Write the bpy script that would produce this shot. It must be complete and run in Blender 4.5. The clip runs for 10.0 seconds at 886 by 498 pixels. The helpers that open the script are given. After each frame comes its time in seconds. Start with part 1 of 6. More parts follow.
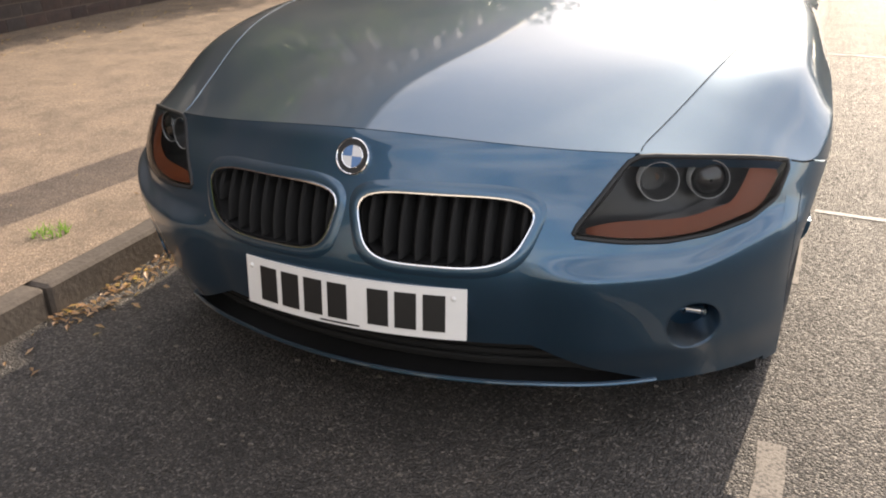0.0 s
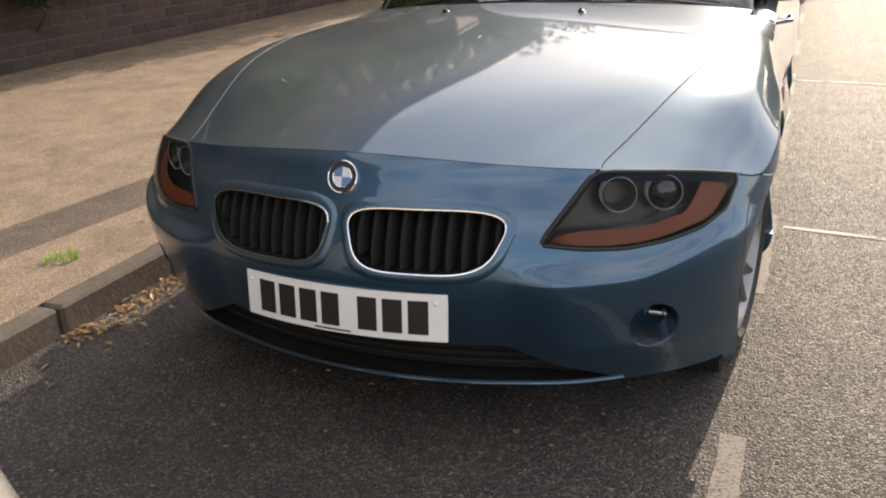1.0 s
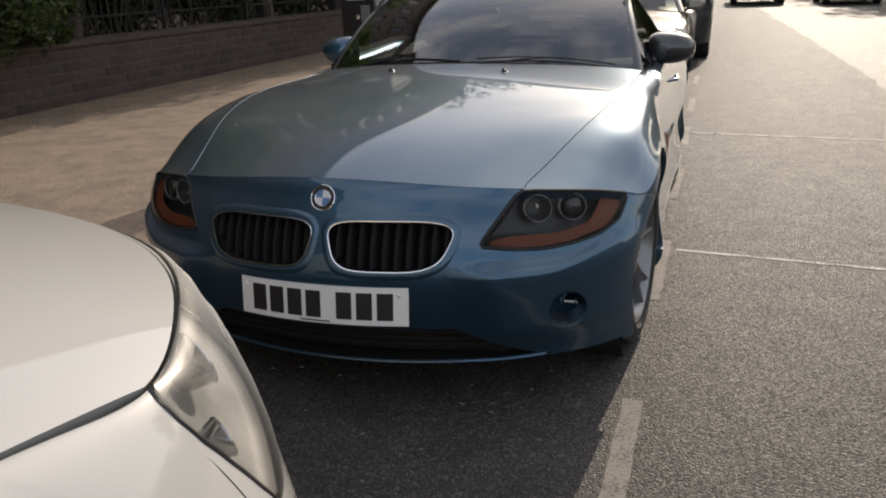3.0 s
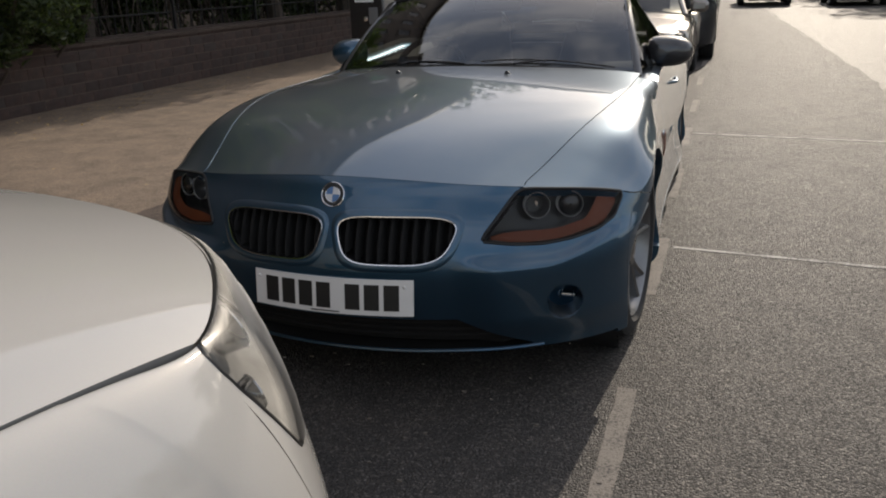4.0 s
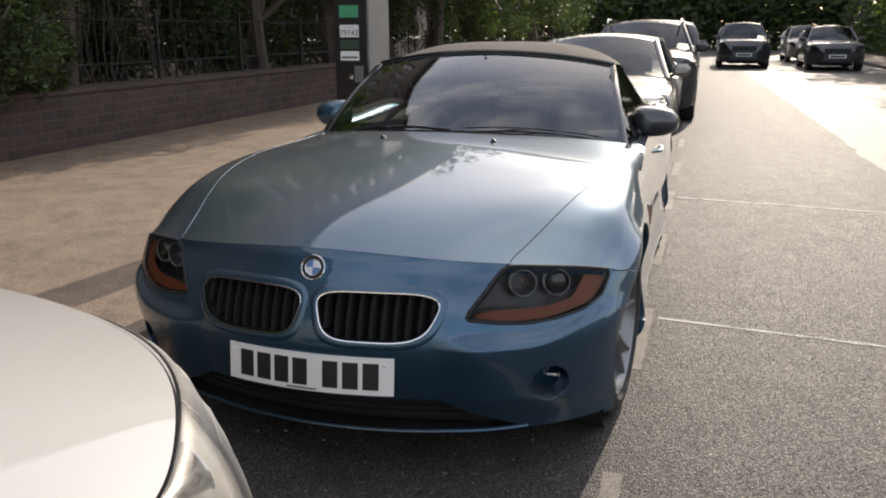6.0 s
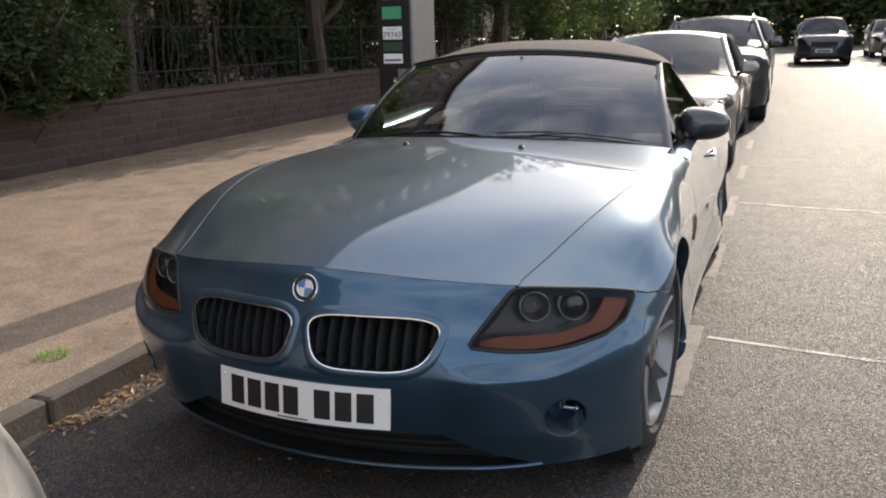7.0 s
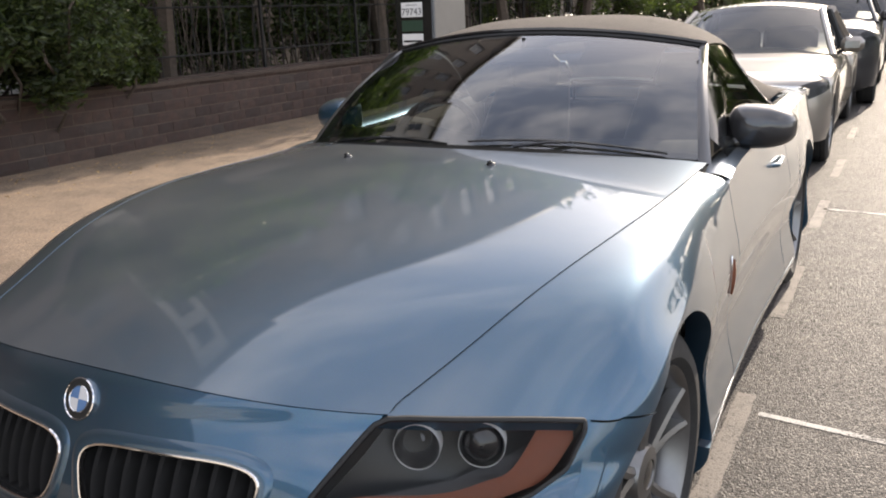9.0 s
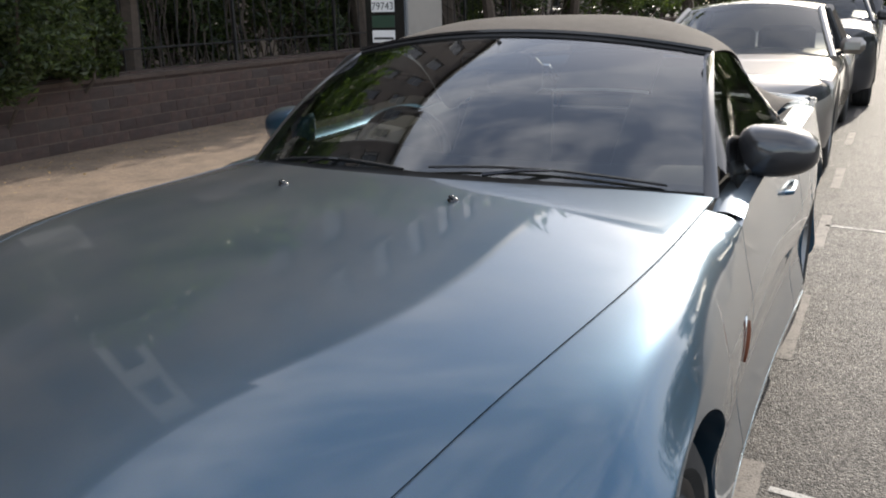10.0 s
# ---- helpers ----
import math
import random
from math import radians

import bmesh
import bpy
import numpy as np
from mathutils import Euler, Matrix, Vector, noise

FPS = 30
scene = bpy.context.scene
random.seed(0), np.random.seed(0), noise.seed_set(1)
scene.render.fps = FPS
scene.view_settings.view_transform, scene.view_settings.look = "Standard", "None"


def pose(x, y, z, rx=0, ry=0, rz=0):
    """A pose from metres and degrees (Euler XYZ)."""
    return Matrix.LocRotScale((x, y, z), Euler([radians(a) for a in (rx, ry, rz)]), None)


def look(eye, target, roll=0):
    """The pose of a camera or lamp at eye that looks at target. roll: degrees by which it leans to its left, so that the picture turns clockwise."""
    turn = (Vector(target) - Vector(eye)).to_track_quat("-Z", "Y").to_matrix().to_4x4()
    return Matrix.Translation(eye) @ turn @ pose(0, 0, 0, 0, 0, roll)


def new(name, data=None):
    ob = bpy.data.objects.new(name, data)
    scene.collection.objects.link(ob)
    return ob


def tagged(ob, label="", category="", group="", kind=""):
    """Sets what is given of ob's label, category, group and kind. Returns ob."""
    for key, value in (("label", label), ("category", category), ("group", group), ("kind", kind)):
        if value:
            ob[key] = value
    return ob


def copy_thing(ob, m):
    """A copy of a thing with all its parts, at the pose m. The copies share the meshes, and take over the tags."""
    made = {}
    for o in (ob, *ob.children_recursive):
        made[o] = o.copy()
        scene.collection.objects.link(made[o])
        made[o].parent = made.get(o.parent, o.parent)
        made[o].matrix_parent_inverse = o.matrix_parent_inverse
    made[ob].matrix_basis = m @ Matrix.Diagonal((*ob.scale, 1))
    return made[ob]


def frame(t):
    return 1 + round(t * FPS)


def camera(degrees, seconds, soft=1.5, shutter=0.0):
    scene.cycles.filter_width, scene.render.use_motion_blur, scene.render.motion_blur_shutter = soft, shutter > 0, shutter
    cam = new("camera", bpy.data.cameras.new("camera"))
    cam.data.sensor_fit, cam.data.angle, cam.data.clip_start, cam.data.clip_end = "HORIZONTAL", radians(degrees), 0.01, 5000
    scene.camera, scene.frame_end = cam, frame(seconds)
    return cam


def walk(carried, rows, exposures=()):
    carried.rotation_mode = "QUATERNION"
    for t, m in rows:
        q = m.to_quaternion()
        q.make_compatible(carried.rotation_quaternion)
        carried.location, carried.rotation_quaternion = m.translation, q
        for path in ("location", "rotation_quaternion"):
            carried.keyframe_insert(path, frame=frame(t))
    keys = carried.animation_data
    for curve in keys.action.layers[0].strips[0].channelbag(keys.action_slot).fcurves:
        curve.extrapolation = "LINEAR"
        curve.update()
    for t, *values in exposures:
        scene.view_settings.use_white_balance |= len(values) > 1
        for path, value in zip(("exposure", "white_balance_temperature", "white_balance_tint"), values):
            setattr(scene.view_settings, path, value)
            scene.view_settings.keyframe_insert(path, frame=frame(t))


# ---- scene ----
cam = camera(56.23, 10.0, soft=2.0)
PATH = [
    (0, (0.826, -1.354, 1.172), (0.082, 0.314, 0.357), -2.07),
    (0.5, (0.86, -1.406, 1.188), (0.135, 0.29, 0.416), -1.93),
    (1, (0.93, -1.502, 1.195), (0.179, 0.196, 0.452), -2.93),
    (1.5, (1.006, -1.666, 1.204), (0.227, 0.025, 0.473), -3.33),
    (2, (1.018, -1.834, 1.242), (0.311, -0.106, 0.524), -3.34),
    (2.5, (1.028, -1.927, 1.257), (0.426, -0.149, 0.567), -2.77),
    (2.7, (1.026, -1.964, 1.237), (0.448, -0.158, 0.601), -2.13),
    (3.8, (1.092, -2.128, 1.282), (0.445, -0.336, 0.672), -1.92),
    (4, (1.084, -2.136, 1.27), (0.478, -0.334, 0.649), -1.91),
    (4.5, (1.057, -2.116, 1.269), (0.542, -0.289, 0.638), -1.23),
    (5, (1.023, -2.109, 1.303), (0.539, -0.257, 0.726), -0.1),
    (5.5, (1.0, -2.11, 1.326), (0.489, -0.248, 0.804), 0.43),
    (5.7, (1.008, -2.104, 1.33), (0.481, -0.249, 0.818), 0.3),
    (6.8, (1.151, -1.821, 1.308), (0.45, -0.016, 0.807), -1.5),
    (7, (1.149, -1.777, 1.311), (0.42, 0.017, 0.81), -1.41),
    (7.5, (1.132, -1.539, 1.31), (0.328, 0.215, 0.783), -2.16),
    (8, (1.14, -1.324, 1.289), (0.324, 0.409, 0.713), -2.66),
    (8.5, (1.224, -1.043, 1.288), (0.361, 0.664, 0.703), -2.09),
    (9, (1.228, -0.818, 1.294), (0.299, 0.867, 0.75), -2.25),
    (9.5, (1.141, -0.558, 1.32), (0.246, 1.148, 0.781), -2.5),
    (10, (1.087, -0.386, 1.311), (0.19, 1.31, 0.748), -1.44),
]
walk(cam, [(t, look(eye, target, roll)) for t, eye, target, roll in PATH],
     exposures=[(0.0, 1.45, 7300, 14), (1.0, 1.22, 7400, 14), (2.0, 0.98, 7200, 13), (2.5, 0.7, 7000, 12), (4.0, 0.1, 6700, 11), (4.5, 0.1, 6700, 12), (5.5, 0.53, 6700, 12), (7.0, 0.95, 6700, 12), (8.0, 1.1, 6800, 13), (8.5, 1.33, 6900, 14), (9.5, 1.3, 6800, 14), (10.0, 1.0, 6400, 10)])

# ---- light ----
SUN_AZ, SUN_EL = 7.0, 25.5          # degrees clockwise from +y, degrees above the ground
world = bpy.data.worlds.new("world")
scene.world = world
world.use_nodes = True
wn, wl = world.node_tree.nodes, world.node_tree.links
sky = wn.new("ShaderNodeTexSky")
sky.sky_type, sky.sun_disc = "NISHITA", False
sky.sun_elevation, sky.sun_rotation = radians(SUN_EL), radians(SUN_AZ)
sky.air_density, sky.dust_density = 1.0, 1.6
# thin streaky cloud over the blue
wtc, wmp, wno, wra, wmx = (wn.new(k) for k in ("ShaderNodeTexCoord", "ShaderNodeMapping", "ShaderNodeTexNoise", "ShaderNodeValToRGB", "ShaderNodeMix"))
wmp.inputs["Scale"].default_value = (1.0, 1.6, 2.6)
wno.inputs["Scale"].default_value, wno.inputs["Detail"].default_value, wno.inputs["Roughness"].default_value = 2.6, 6.0, 0.6
wra.color_ramp.elements[0].position, wra.color_ramp.elements[0].color = 0.38, (0.12, 0.12, 0.12, 1)
wra.color_ramp.elements[1].position, wra.color_ramp.elements[1].color = 0.68, (0.85, 0.85, 0.85, 1)
wmx.data_type = "RGBA"
wmx.inputs[7].default_value = (7.2, 7.2, 7.5, 1)
wl.new(wtc.outputs["Generated"], wmp.inputs[0])
wl.new(wmp.outputs[0], wno.inputs["Vector"])
wl.new(wno.outputs["Fac"], wra.inputs[0])
wl.new(wra.outputs[0], wmx.inputs[0])
wl.new(sky.outputs[0], wmx.inputs[6])
wl.new(wmx.outputs[2], wn["Background"].inputs[0])
wn["Background"].inputs[1].default_value = 0.15
sun = new("sun", bpy.data.lights.new("sun", "SUN"))
sun.data.energy, sun.data.angle, sun.data.color = 2.6, radians(0.5), (1.0, 0.90, 0.76)
az, el = radians(SUN_AZ), radians(SUN_EL)
TO_SUN = Vector((math.sin(az) * math.cos(el), math.cos(az) * math.cos(el), math.sin(el)))
sun.matrix_world = look(TO_SUN * 50, (0, 0, 0))


# ---- materials ----
def material(name):
    m = bpy.data.materials.new(name)
    m.use_nodes = True
    return m, m.node_tree.nodes, m.node_tree.links, m.node_tree.nodes["Principled BSDF"]


def setp(b, **kw):
    for k, v in kw.items():
        b.inputs[k.replace("_", " ")].default_value = v


def coords(n, l, kind="Object", scale=1.0):
    tc, mp = n.new("ShaderNodeTexCoord"), n.new("ShaderNodeMapping")
    mp.inputs["Scale"].default_value = (scale, scale, scale) if not isinstance(scale, tuple) else scale
    l.new(tc.outputs[kind], mp.inputs[0])
    return mp.outputs[0]


def noise_tex(n, l, vec, scale, detail=4.0, rough=0.55):
    t = n.new("ShaderNodeTexNoise")
    t.inputs["Scale"].default_value, t.inputs["Detail"].default_value, t.inputs["Roughness"].default_value = scale, detail, rough
    if vec is not None:
        l.new(vec, t.inputs["Vector"])
    return t.outputs["Fac"]


def ramp(n, l, fac, *stops):
    r = n.new("ShaderNodeValToRGB")
    while len(r.color_ramp.elements) < len(stops):
        r.color_ramp.elements.new(0.5)
    for e, (p, c) in zip(r.color_ramp.elements, stops):
        e.position, e.color = p, (*c, 1) if len(c) == 3 else c
    l.new(fac, r.inputs[0])
    return r.outputs[0]


def mixc(n, l, fac, a, b, mode="MIX"):
    m = n.new("ShaderNodeMix")
    m.data_type, m.blend_type = "RGBA", mode
    for sock, v in ((m.inputs[0], fac), (m.inputs[6], a), (m.inputs[7], b)):
        if isinstance(v, (int, float)):
            sock.default_value = v
        elif isinstance(v, tuple):
            sock.default_value = (*v, 1)
        else:
            l.new(v, sock)
    return m.outputs[2]


def bump(n, l, b, height, strength, dist):
    u = n.new("ShaderNodeBump")
    u.inputs["Strength"].default_value, u.inputs["Distance"].default_value = strength, dist
    l.new(height, u.inputs["Height"])
    l.new(u.outputs[0], b.inputs["Normal"])


def plain(name, color, rough=0.5, metal=0.0, var=0.15, scale=30.0, coat=0.0, bumps=0.0):
    """A surface of one colour with light wear at two sizes."""
    m, n, l, b = material(name)
    v = coords(n, l)
    a, c = noise_tex(n, l, v, scale), noise_tex(n, l, v, scale / 9, 3)
    dark = tuple(x * (1 - var) for x in color)
    light = tuple(min(1, x * (1 + var)) for x in color)
    col = ramp(n, l, a, (0.3, dark), (0.7, light))
    col = mixc(n, l, 0.5, col, ramp(n, l, c, (0.3, dark), (0.7, light)))
    l.new(col, b.inputs["Base Color"])
    setp(b, Roughness=rough, Metallic=metal)
    b.inputs["Coat Weight"].default_value = coat
    b.inputs["Coat Roughness"].default_value = 0.04
    if bumps:
        bump(n, l, b, noise_tex(n, l, v, scale * 2, 6), bumps, 0.004)
    return m


def car_paint(name, color, metal=0.6, rough=0.38, dust=0.12, flakes=0.12):
    m, n, l, b = material(name)
    v = coords(n, l)
    flake = n.new("ShaderNodeTexVoronoi")
    flake.inputs["Scale"].default_value = 900
    l.new(v, flake.inputs["Vector"])
    col = mixc(n, l, flakes, color, flake.outputs["Color"], "OVERLAY")
    film = noise_tex(n, l, v, 3.0, 5)
    spots = n.new("ShaderNodeTexVoronoi")
    spots.inputs["Scale"].default_value = 26
    l.new(v, spots.inputs["Vector"])
    dots = ramp(n, l, spots.outputs["Distance"], (0.03, (0.55, 0.55, 0.55)), (0.055, (0, 0, 0)))
    pick = ramp(n, l, spots.outputs["Color"], (0.86, (0, 0, 0)), (0.87, (1, 1, 1)))
    col = mixc(n, l, mixc(n, l, 1.0, dots, pick, "MULTIPLY"), col, (0.5, 0.47, 0.42))
    l.new(col, b.inputs["Base Color"])
    setp(b, Roughness=rough, Metallic=metal)
    b.inputs["Coat Weight"].default_value = 1.0
    b.inputs["Coat IOR"].default_value = 1.56
    cr = ramp(n, l, film, (0.3, (0.025, 0.025, 0.025)), (0.8, (0.075, 0.075, 0.075)))
    l.new(cr, b.inputs["Coat Roughness"])
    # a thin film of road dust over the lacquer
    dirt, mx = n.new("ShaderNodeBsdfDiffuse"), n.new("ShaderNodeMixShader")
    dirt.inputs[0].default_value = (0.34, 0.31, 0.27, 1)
    # it settles on faces that look up; this also paints the sunlit hood paler
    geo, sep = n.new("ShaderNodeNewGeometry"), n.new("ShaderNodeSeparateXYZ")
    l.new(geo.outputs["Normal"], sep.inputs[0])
    up_pale = ramp(n, l, sep.outputs["Z"], (0.2, (0.12,) * 3), (0.9, (1, 1, 1)))
    l.new(mixc(n, l, 1.0, ramp(n, l, film, (0.3, (dust * 0.55,) * 3), (0.75, (dust * 1.3,) * 3)), up_pale, "MULTIPLY"), mx.inputs[0])
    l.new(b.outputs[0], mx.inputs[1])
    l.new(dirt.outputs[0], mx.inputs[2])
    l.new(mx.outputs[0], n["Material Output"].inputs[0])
    return m


def thin_glass(name, tint, gloss=0.03, ior=1.7):
    """A single sheet: clear, with the mirror of its face."""
    m, n, l, b = material(name)
    out = n["Material Output"]
    tr, gl, mx, fr = n.new("ShaderNodeBsdfTransparent"), n.new("ShaderNodeBsdfGlossy"), n.new("ShaderNodeMixShader"), n.new("ShaderNodeFresnel")
    tr.inputs[0].default_value = (*tint, 1)
    gl.inputs["Roughness"].default_value = gloss
    fr.inputs[0].default_value = ior
    l.new(fr.outputs[0], mx.inputs[0])
    l.new(tr.outputs[0], mx.inputs[1])
    l.new(gl.outputs[0], mx.inputs[2])
    l.new(mx.outputs[0], out.inputs[0])
    return m


def asphalt_mat(name, chip, dark, light, rough, rel, top=3.0, pit=0.16, gloss=0.5):
    m, n, l, b = material(name)
    v = coords(n, l)
    c = n.new("ShaderNodeTexVoronoi")
    c.inputs["Scale"].default_value = chip
    l.new(v, c.inputs["Vector"])
    sep = n.new("ShaderNodeSeparateColor")
    l.new(c.outputs["Color"], sep.inputs[0])
    col = ramp(n, l, sep.outputs[0], (0.0, dark), (0.45, tuple((d + e) / 2.6 for d, e in zip(dark, light))), (0.78, light), (0.97, tuple(x * top for x in light)))
    gap = ramp(n, l, c.outputs["Distance"], (0.3, (1, 1, 1)), (0.75, (pit,) * 3))
    col = mixc(n, l, 1.0, col, gap, "MULTIPLY")
    big = noise_tex(n, l, v, 0.55, 6, 0.65)
    col = mixc(n, l, ramp(n, l, big, (0.35, (0, 0, 0)), (0.7, (0.4, 0.4, 0.4))), col, tuple(x * 0.5 for x in light))
    mid = noise_tex(n, l, v, 5.0, 6, 0.6)
    col = mixc(n, l, 1.0, col, ramp(n, l, mid, (0.32, (0.72,) * 3), (0.5, (1, 1, 1)), (0.72, (1.25, 1.22, 1.18))), "MULTIPLY")
    l.new(col, b.inputs["Base Color"])
    b.inputs["Specular IOR Level"].default_value = gloss
    rr = ramp(n, l, sep.outputs[1], (0.1, (rough - 0.25,) * 3), (0.9, (min(rough + 0.15, 1.0),) * 3))
    l.new(rr, b.inputs["Roughness"])
    inv = n.new("ShaderNodeMath")
    inv.operation = "MULTIPLY_ADD"
    l.new(sep.outputs[2], inv.inputs[0])
    inv.inputs[1].default_value = 0.9
    d2 = n.new("ShaderNodeMath")
    d2.operation = "SUBTRACT"
    d2.inputs[0].default_value = 1.0
    l.new(c.outputs["Distance"], d2.inputs[1])
    l.new(d2.outputs[0], inv.inputs[2])
    bump(n, l, b, inv.outputs[0], rel, 0.008)
    return m


def worn_paint(name, color, worn):
    """Road paint rubbed away in patches, with the dark stone showing through."""
    m, n, l, b = material(name)
    v = coords(n, l)
    fine, big = noise_tex(n, l, v, 130, 5), noise_tex(n, l, v, 7, 4)
    mix = n.new("ShaderNodeMath")
    mix.operation = "MULTIPLY_ADD"
    mix.inputs[1].default_value = 0.6
    l.new(fine, mix.inputs[0])
    half = n.new("ShaderNodeMath")
    half.operation = "MULTIPLY"
    half.inputs[1].default_value = 0.4
    l.new(big, half.inputs[0])
    l.new(half.outputs[0], mix.inputs[2])
    l.new(ramp(n, l, mix.outputs[0], (worn - 0.07, (0.05, 0.045, 0.04)), (worn + 0.05, color)), b.inputs["Base Color"])
    setp(b, Roughness=0.75)
    bump(n, l, b, fine, 0.6, 0.004)
    return m


def brick_mat(name, g=1.0, grey=0.0):
    m, n, l, b = material(name)
    v = coords(n, l)
    info = n.new("ShaderNodeObjectInfo")
    geo = n.new("ShaderNodeNewGeometry")
    add = n.new("ShaderNodeMath")
    add.operation = "ADD"
    l.new(info.outputs["Random"], add.inputs[0])
    l.new(geo.outputs["Random Per Island"], add.inputs[1])
    fr = n.new("ShaderNodeMath")
    fr.operation = "FRACT"
    l.new(add.outputs[0], fr.inputs[0])
    col = ramp(n, l, fr.outputs[0], *[(p, tuple(g * (x + (0.072 - x) * grey) for x in c)) for p, c in ((0.0, (0.075, 0.042, 0.034)), (0.4, (0.12, 0.065, 0.05)), (0.75, (0.15, 0.085, 0.065)), (1.0, (0.10, 0.075, 0.065)))])
    w = noise_tex(n, l, v, 14, 6)
    col = mixc(n, l, ramp(n, l, w, (0.4, (0, 0, 0)), (0.7, (0.7, 0.7, 0.7))), col, (0.07 * g, 0.055 * g, 0.047 * g))
    l.new(col, b.inputs["Base Color"])
    setp(b, Roughness=0.9)
    bump(n, l, b, noise_tex(n, l, v, 60, 6), 0.6, 0.004)
    return m


def leaf_mat(name, dark, light):
    m, n, l, b = material(name)
    geo = n.new("ShaderNodeNewGeometry")
    col = ramp(n, l, geo.outputs["Random Per Island"], (0.0, dark), (0.7, light), (1.0, tuple(x * 1.5 for x in light)))
    l.new(col, b.inputs["Base Color"])
    setp(b, Roughness=0.45)
    out = n["Material Output"]
    tl, mx = n.new("ShaderNodeBsdfTranslucent"), n.new("ShaderNodeMixShader")
    l.new(mixc(n, l, 1.0, col, (1.6, 1.9, 0.7), "MULTIPLY"), tl.inputs[0])
    mx.inputs[0].default_value = 0.45
    l.new(b.outputs[0], mx.inputs[1])
    l.new(tl.outputs[0], mx.inputs[2])
    l.new(mx.outputs[0], out.inputs[0])
    return m


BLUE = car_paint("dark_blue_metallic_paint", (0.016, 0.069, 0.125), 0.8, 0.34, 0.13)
WHITE = car_paint("pearl_white_paint", (0.43, 0.415, 0.39), 0.0, 0.65, 0.08, 0.02)
SILVER = car_paint("silver_metallic_paint", (0.30, 0.27, 0.235), 0.7, 0.35)
# own colour of other cars, and shaded body blue on the roadster
DARKPAINT = car_paint("dark_grey_and_shaded_blue_paint", (0.022, 0.022, 0.025), 0.4, 0.4)
BLACKP = plain("black_plastic", (0.012, 0.012, 0.012), 0.7, 0, 0.3, 60)
GLOSSB = plain("gloss_black_plastic", (0.01, 0.01, 0.01), 0.2, 0, 0.2, 60, 0.5)
RUBBER = plain("tyre_rubber", (0.022, 0.021, 0.02), 0.8, 0, 0.35, 40, 0, 0.4)
CHROME = plain("chrome", (0.75, 0.75, 0.76), 0.1, 1.0, 0.05, 20)
ALLOY = plain("brushed_alloy", (0.22, 0.22, 0.22), 0.38, 1.0, 0.12, 25)
FABRIC = plain("black_canvas", (0.085, 0.072, 0.06), 0.9, 0, 0.25, 250, 0, 0.5)
LEATHER = plain("dark_leather", (0.03, 0.028, 0.027), 0.5, 0, 0.2, 80, 0, 0.2)
SCREEN = thin_glass("windscreen_glass", (0.6, 0.65, 0.63), 0.02, 2.2)
SIDEGLASS = thin_glass("side_glass", (0.5, 0.51, 0.49), 0.05, 1.55)
FARSCREEN = thin_glass("clear_windscreen_glass", (0.7, 0.74, 0.72), 0.02, 1.6)
DARKGLASS = thin_glass("dark_window_glass", (0.12, 0.13, 0.13))
CLEAR = thin_glass("clear_lamp_cover", (0.88, 0.88, 0.87), 0.14, 1.2)
HAZE = thin_glass("hazed_lamp_cover", (0.78, 0.78, 0.77), 0.3, 1.4)
RING = plain("pale_lamp_trim", (0.5, 0.5, 0.49), 0.35, 0.0, 0.1, 60)
AMBER = plain("amber_reflector", (0.125, 0.026, 0.003), 0.6, 0, 0.25, 90, 0.0)
LAMPG = plain("grey_lamp_housing", (0.022, 0.022, 0.022), 0.3, 0.3, 0.2, 40)
BOWLG = plain("smoked_lamp_reflector", (0.11, 0.11, 0.11), 0.3, 0.8, 0.3, 50)
REFL = plain("lamp_reflector_metal", (0.6, 0.6, 0.6), 0.15, 1.0, 0.1, 60)
PLATEW = plain("white_plate_plastic", (0.74, 0.73, 0.71), 0.35, 0, 0.04, 25, 0.3)
INK = plain("black_ink", (0.012, 0.012, 0.012), 0.5, 0, 0.1, 50)
ENAMELB = plain("blue_enamel", (0.10, 0.19, 0.36), 0.25, 0, 0.1, 80, 0.6)
ENAMELW = plain("white_enamel", (0.6, 0.6, 0.6), 0.25, 0, 0.05, 80, 0.6)
ASPHALT = asphalt_mat("chipped_asphalt", 165, (0.038, 0.034, 0.030), (0.088, 0.077, 0.068), 0.72, 0.75, 2.3, 0.6, 0.52)
ASPHALT2 = asphalt_mat("worn_pale_asphalt", 140, (0.05, 0.044, 0.038), (0.12, 0.105, 0.091), 0.74, 0.3, 2.0, 0.5, 0.5)
PAVE = asphalt_mat("pavement_tarmac", 230, (0.23, 0.170, 0.120), (0.43, 0.32, 0.230), 0.9, 0.35, 1.3, 0.45)
KERB = plain("granite_kerb", (0.10, 0.082, 0.067), 0.9, 0, 0.35, 35, 0, 0.8)
PAINTW = worn_paint("worn_white_road_paint", (0.46, 0.44, 0.40), 0.49)
PAINTY = worn_paint("faded_cream_road_paint", (0.19, 0.165, 0.14), 0.46)
BRICK = brick_mat("weathered_red_brick", 0.62, 0.2)
MORTAR = plain("brown_mortar", (0.115, 0.088, 0.07), 0.95, 0, 0.3, 20, 0, 0.6)
STONE = plain("weathered_coping", (0.085, 0.062, 0.05), 0.95, 0, 0.35, 12, 0, 0.8)
IRON = plain("black_iron", (0.015, 0.015, 0.015), 0.6, 0.3, 0.3, 30)
GREYM = plain("grey_painted_steel", (0.13, 0.127, 0.122), 0.55, 0, 0.12, 12)
BARK = plain("bark", (0.09, 0.07, 0.055), 0.95, 0, 0.4, 18, 0, 1.0)
LEAF = leaf_mat("hedge_leaf", (0.018, 0.027, 0.013), (0.065, 0.085, 0.035))
LEAF2 = leaf_mat("tree_leaf", (0.025, 0.045, 0.014), (0.08, 0.11, 0.04))
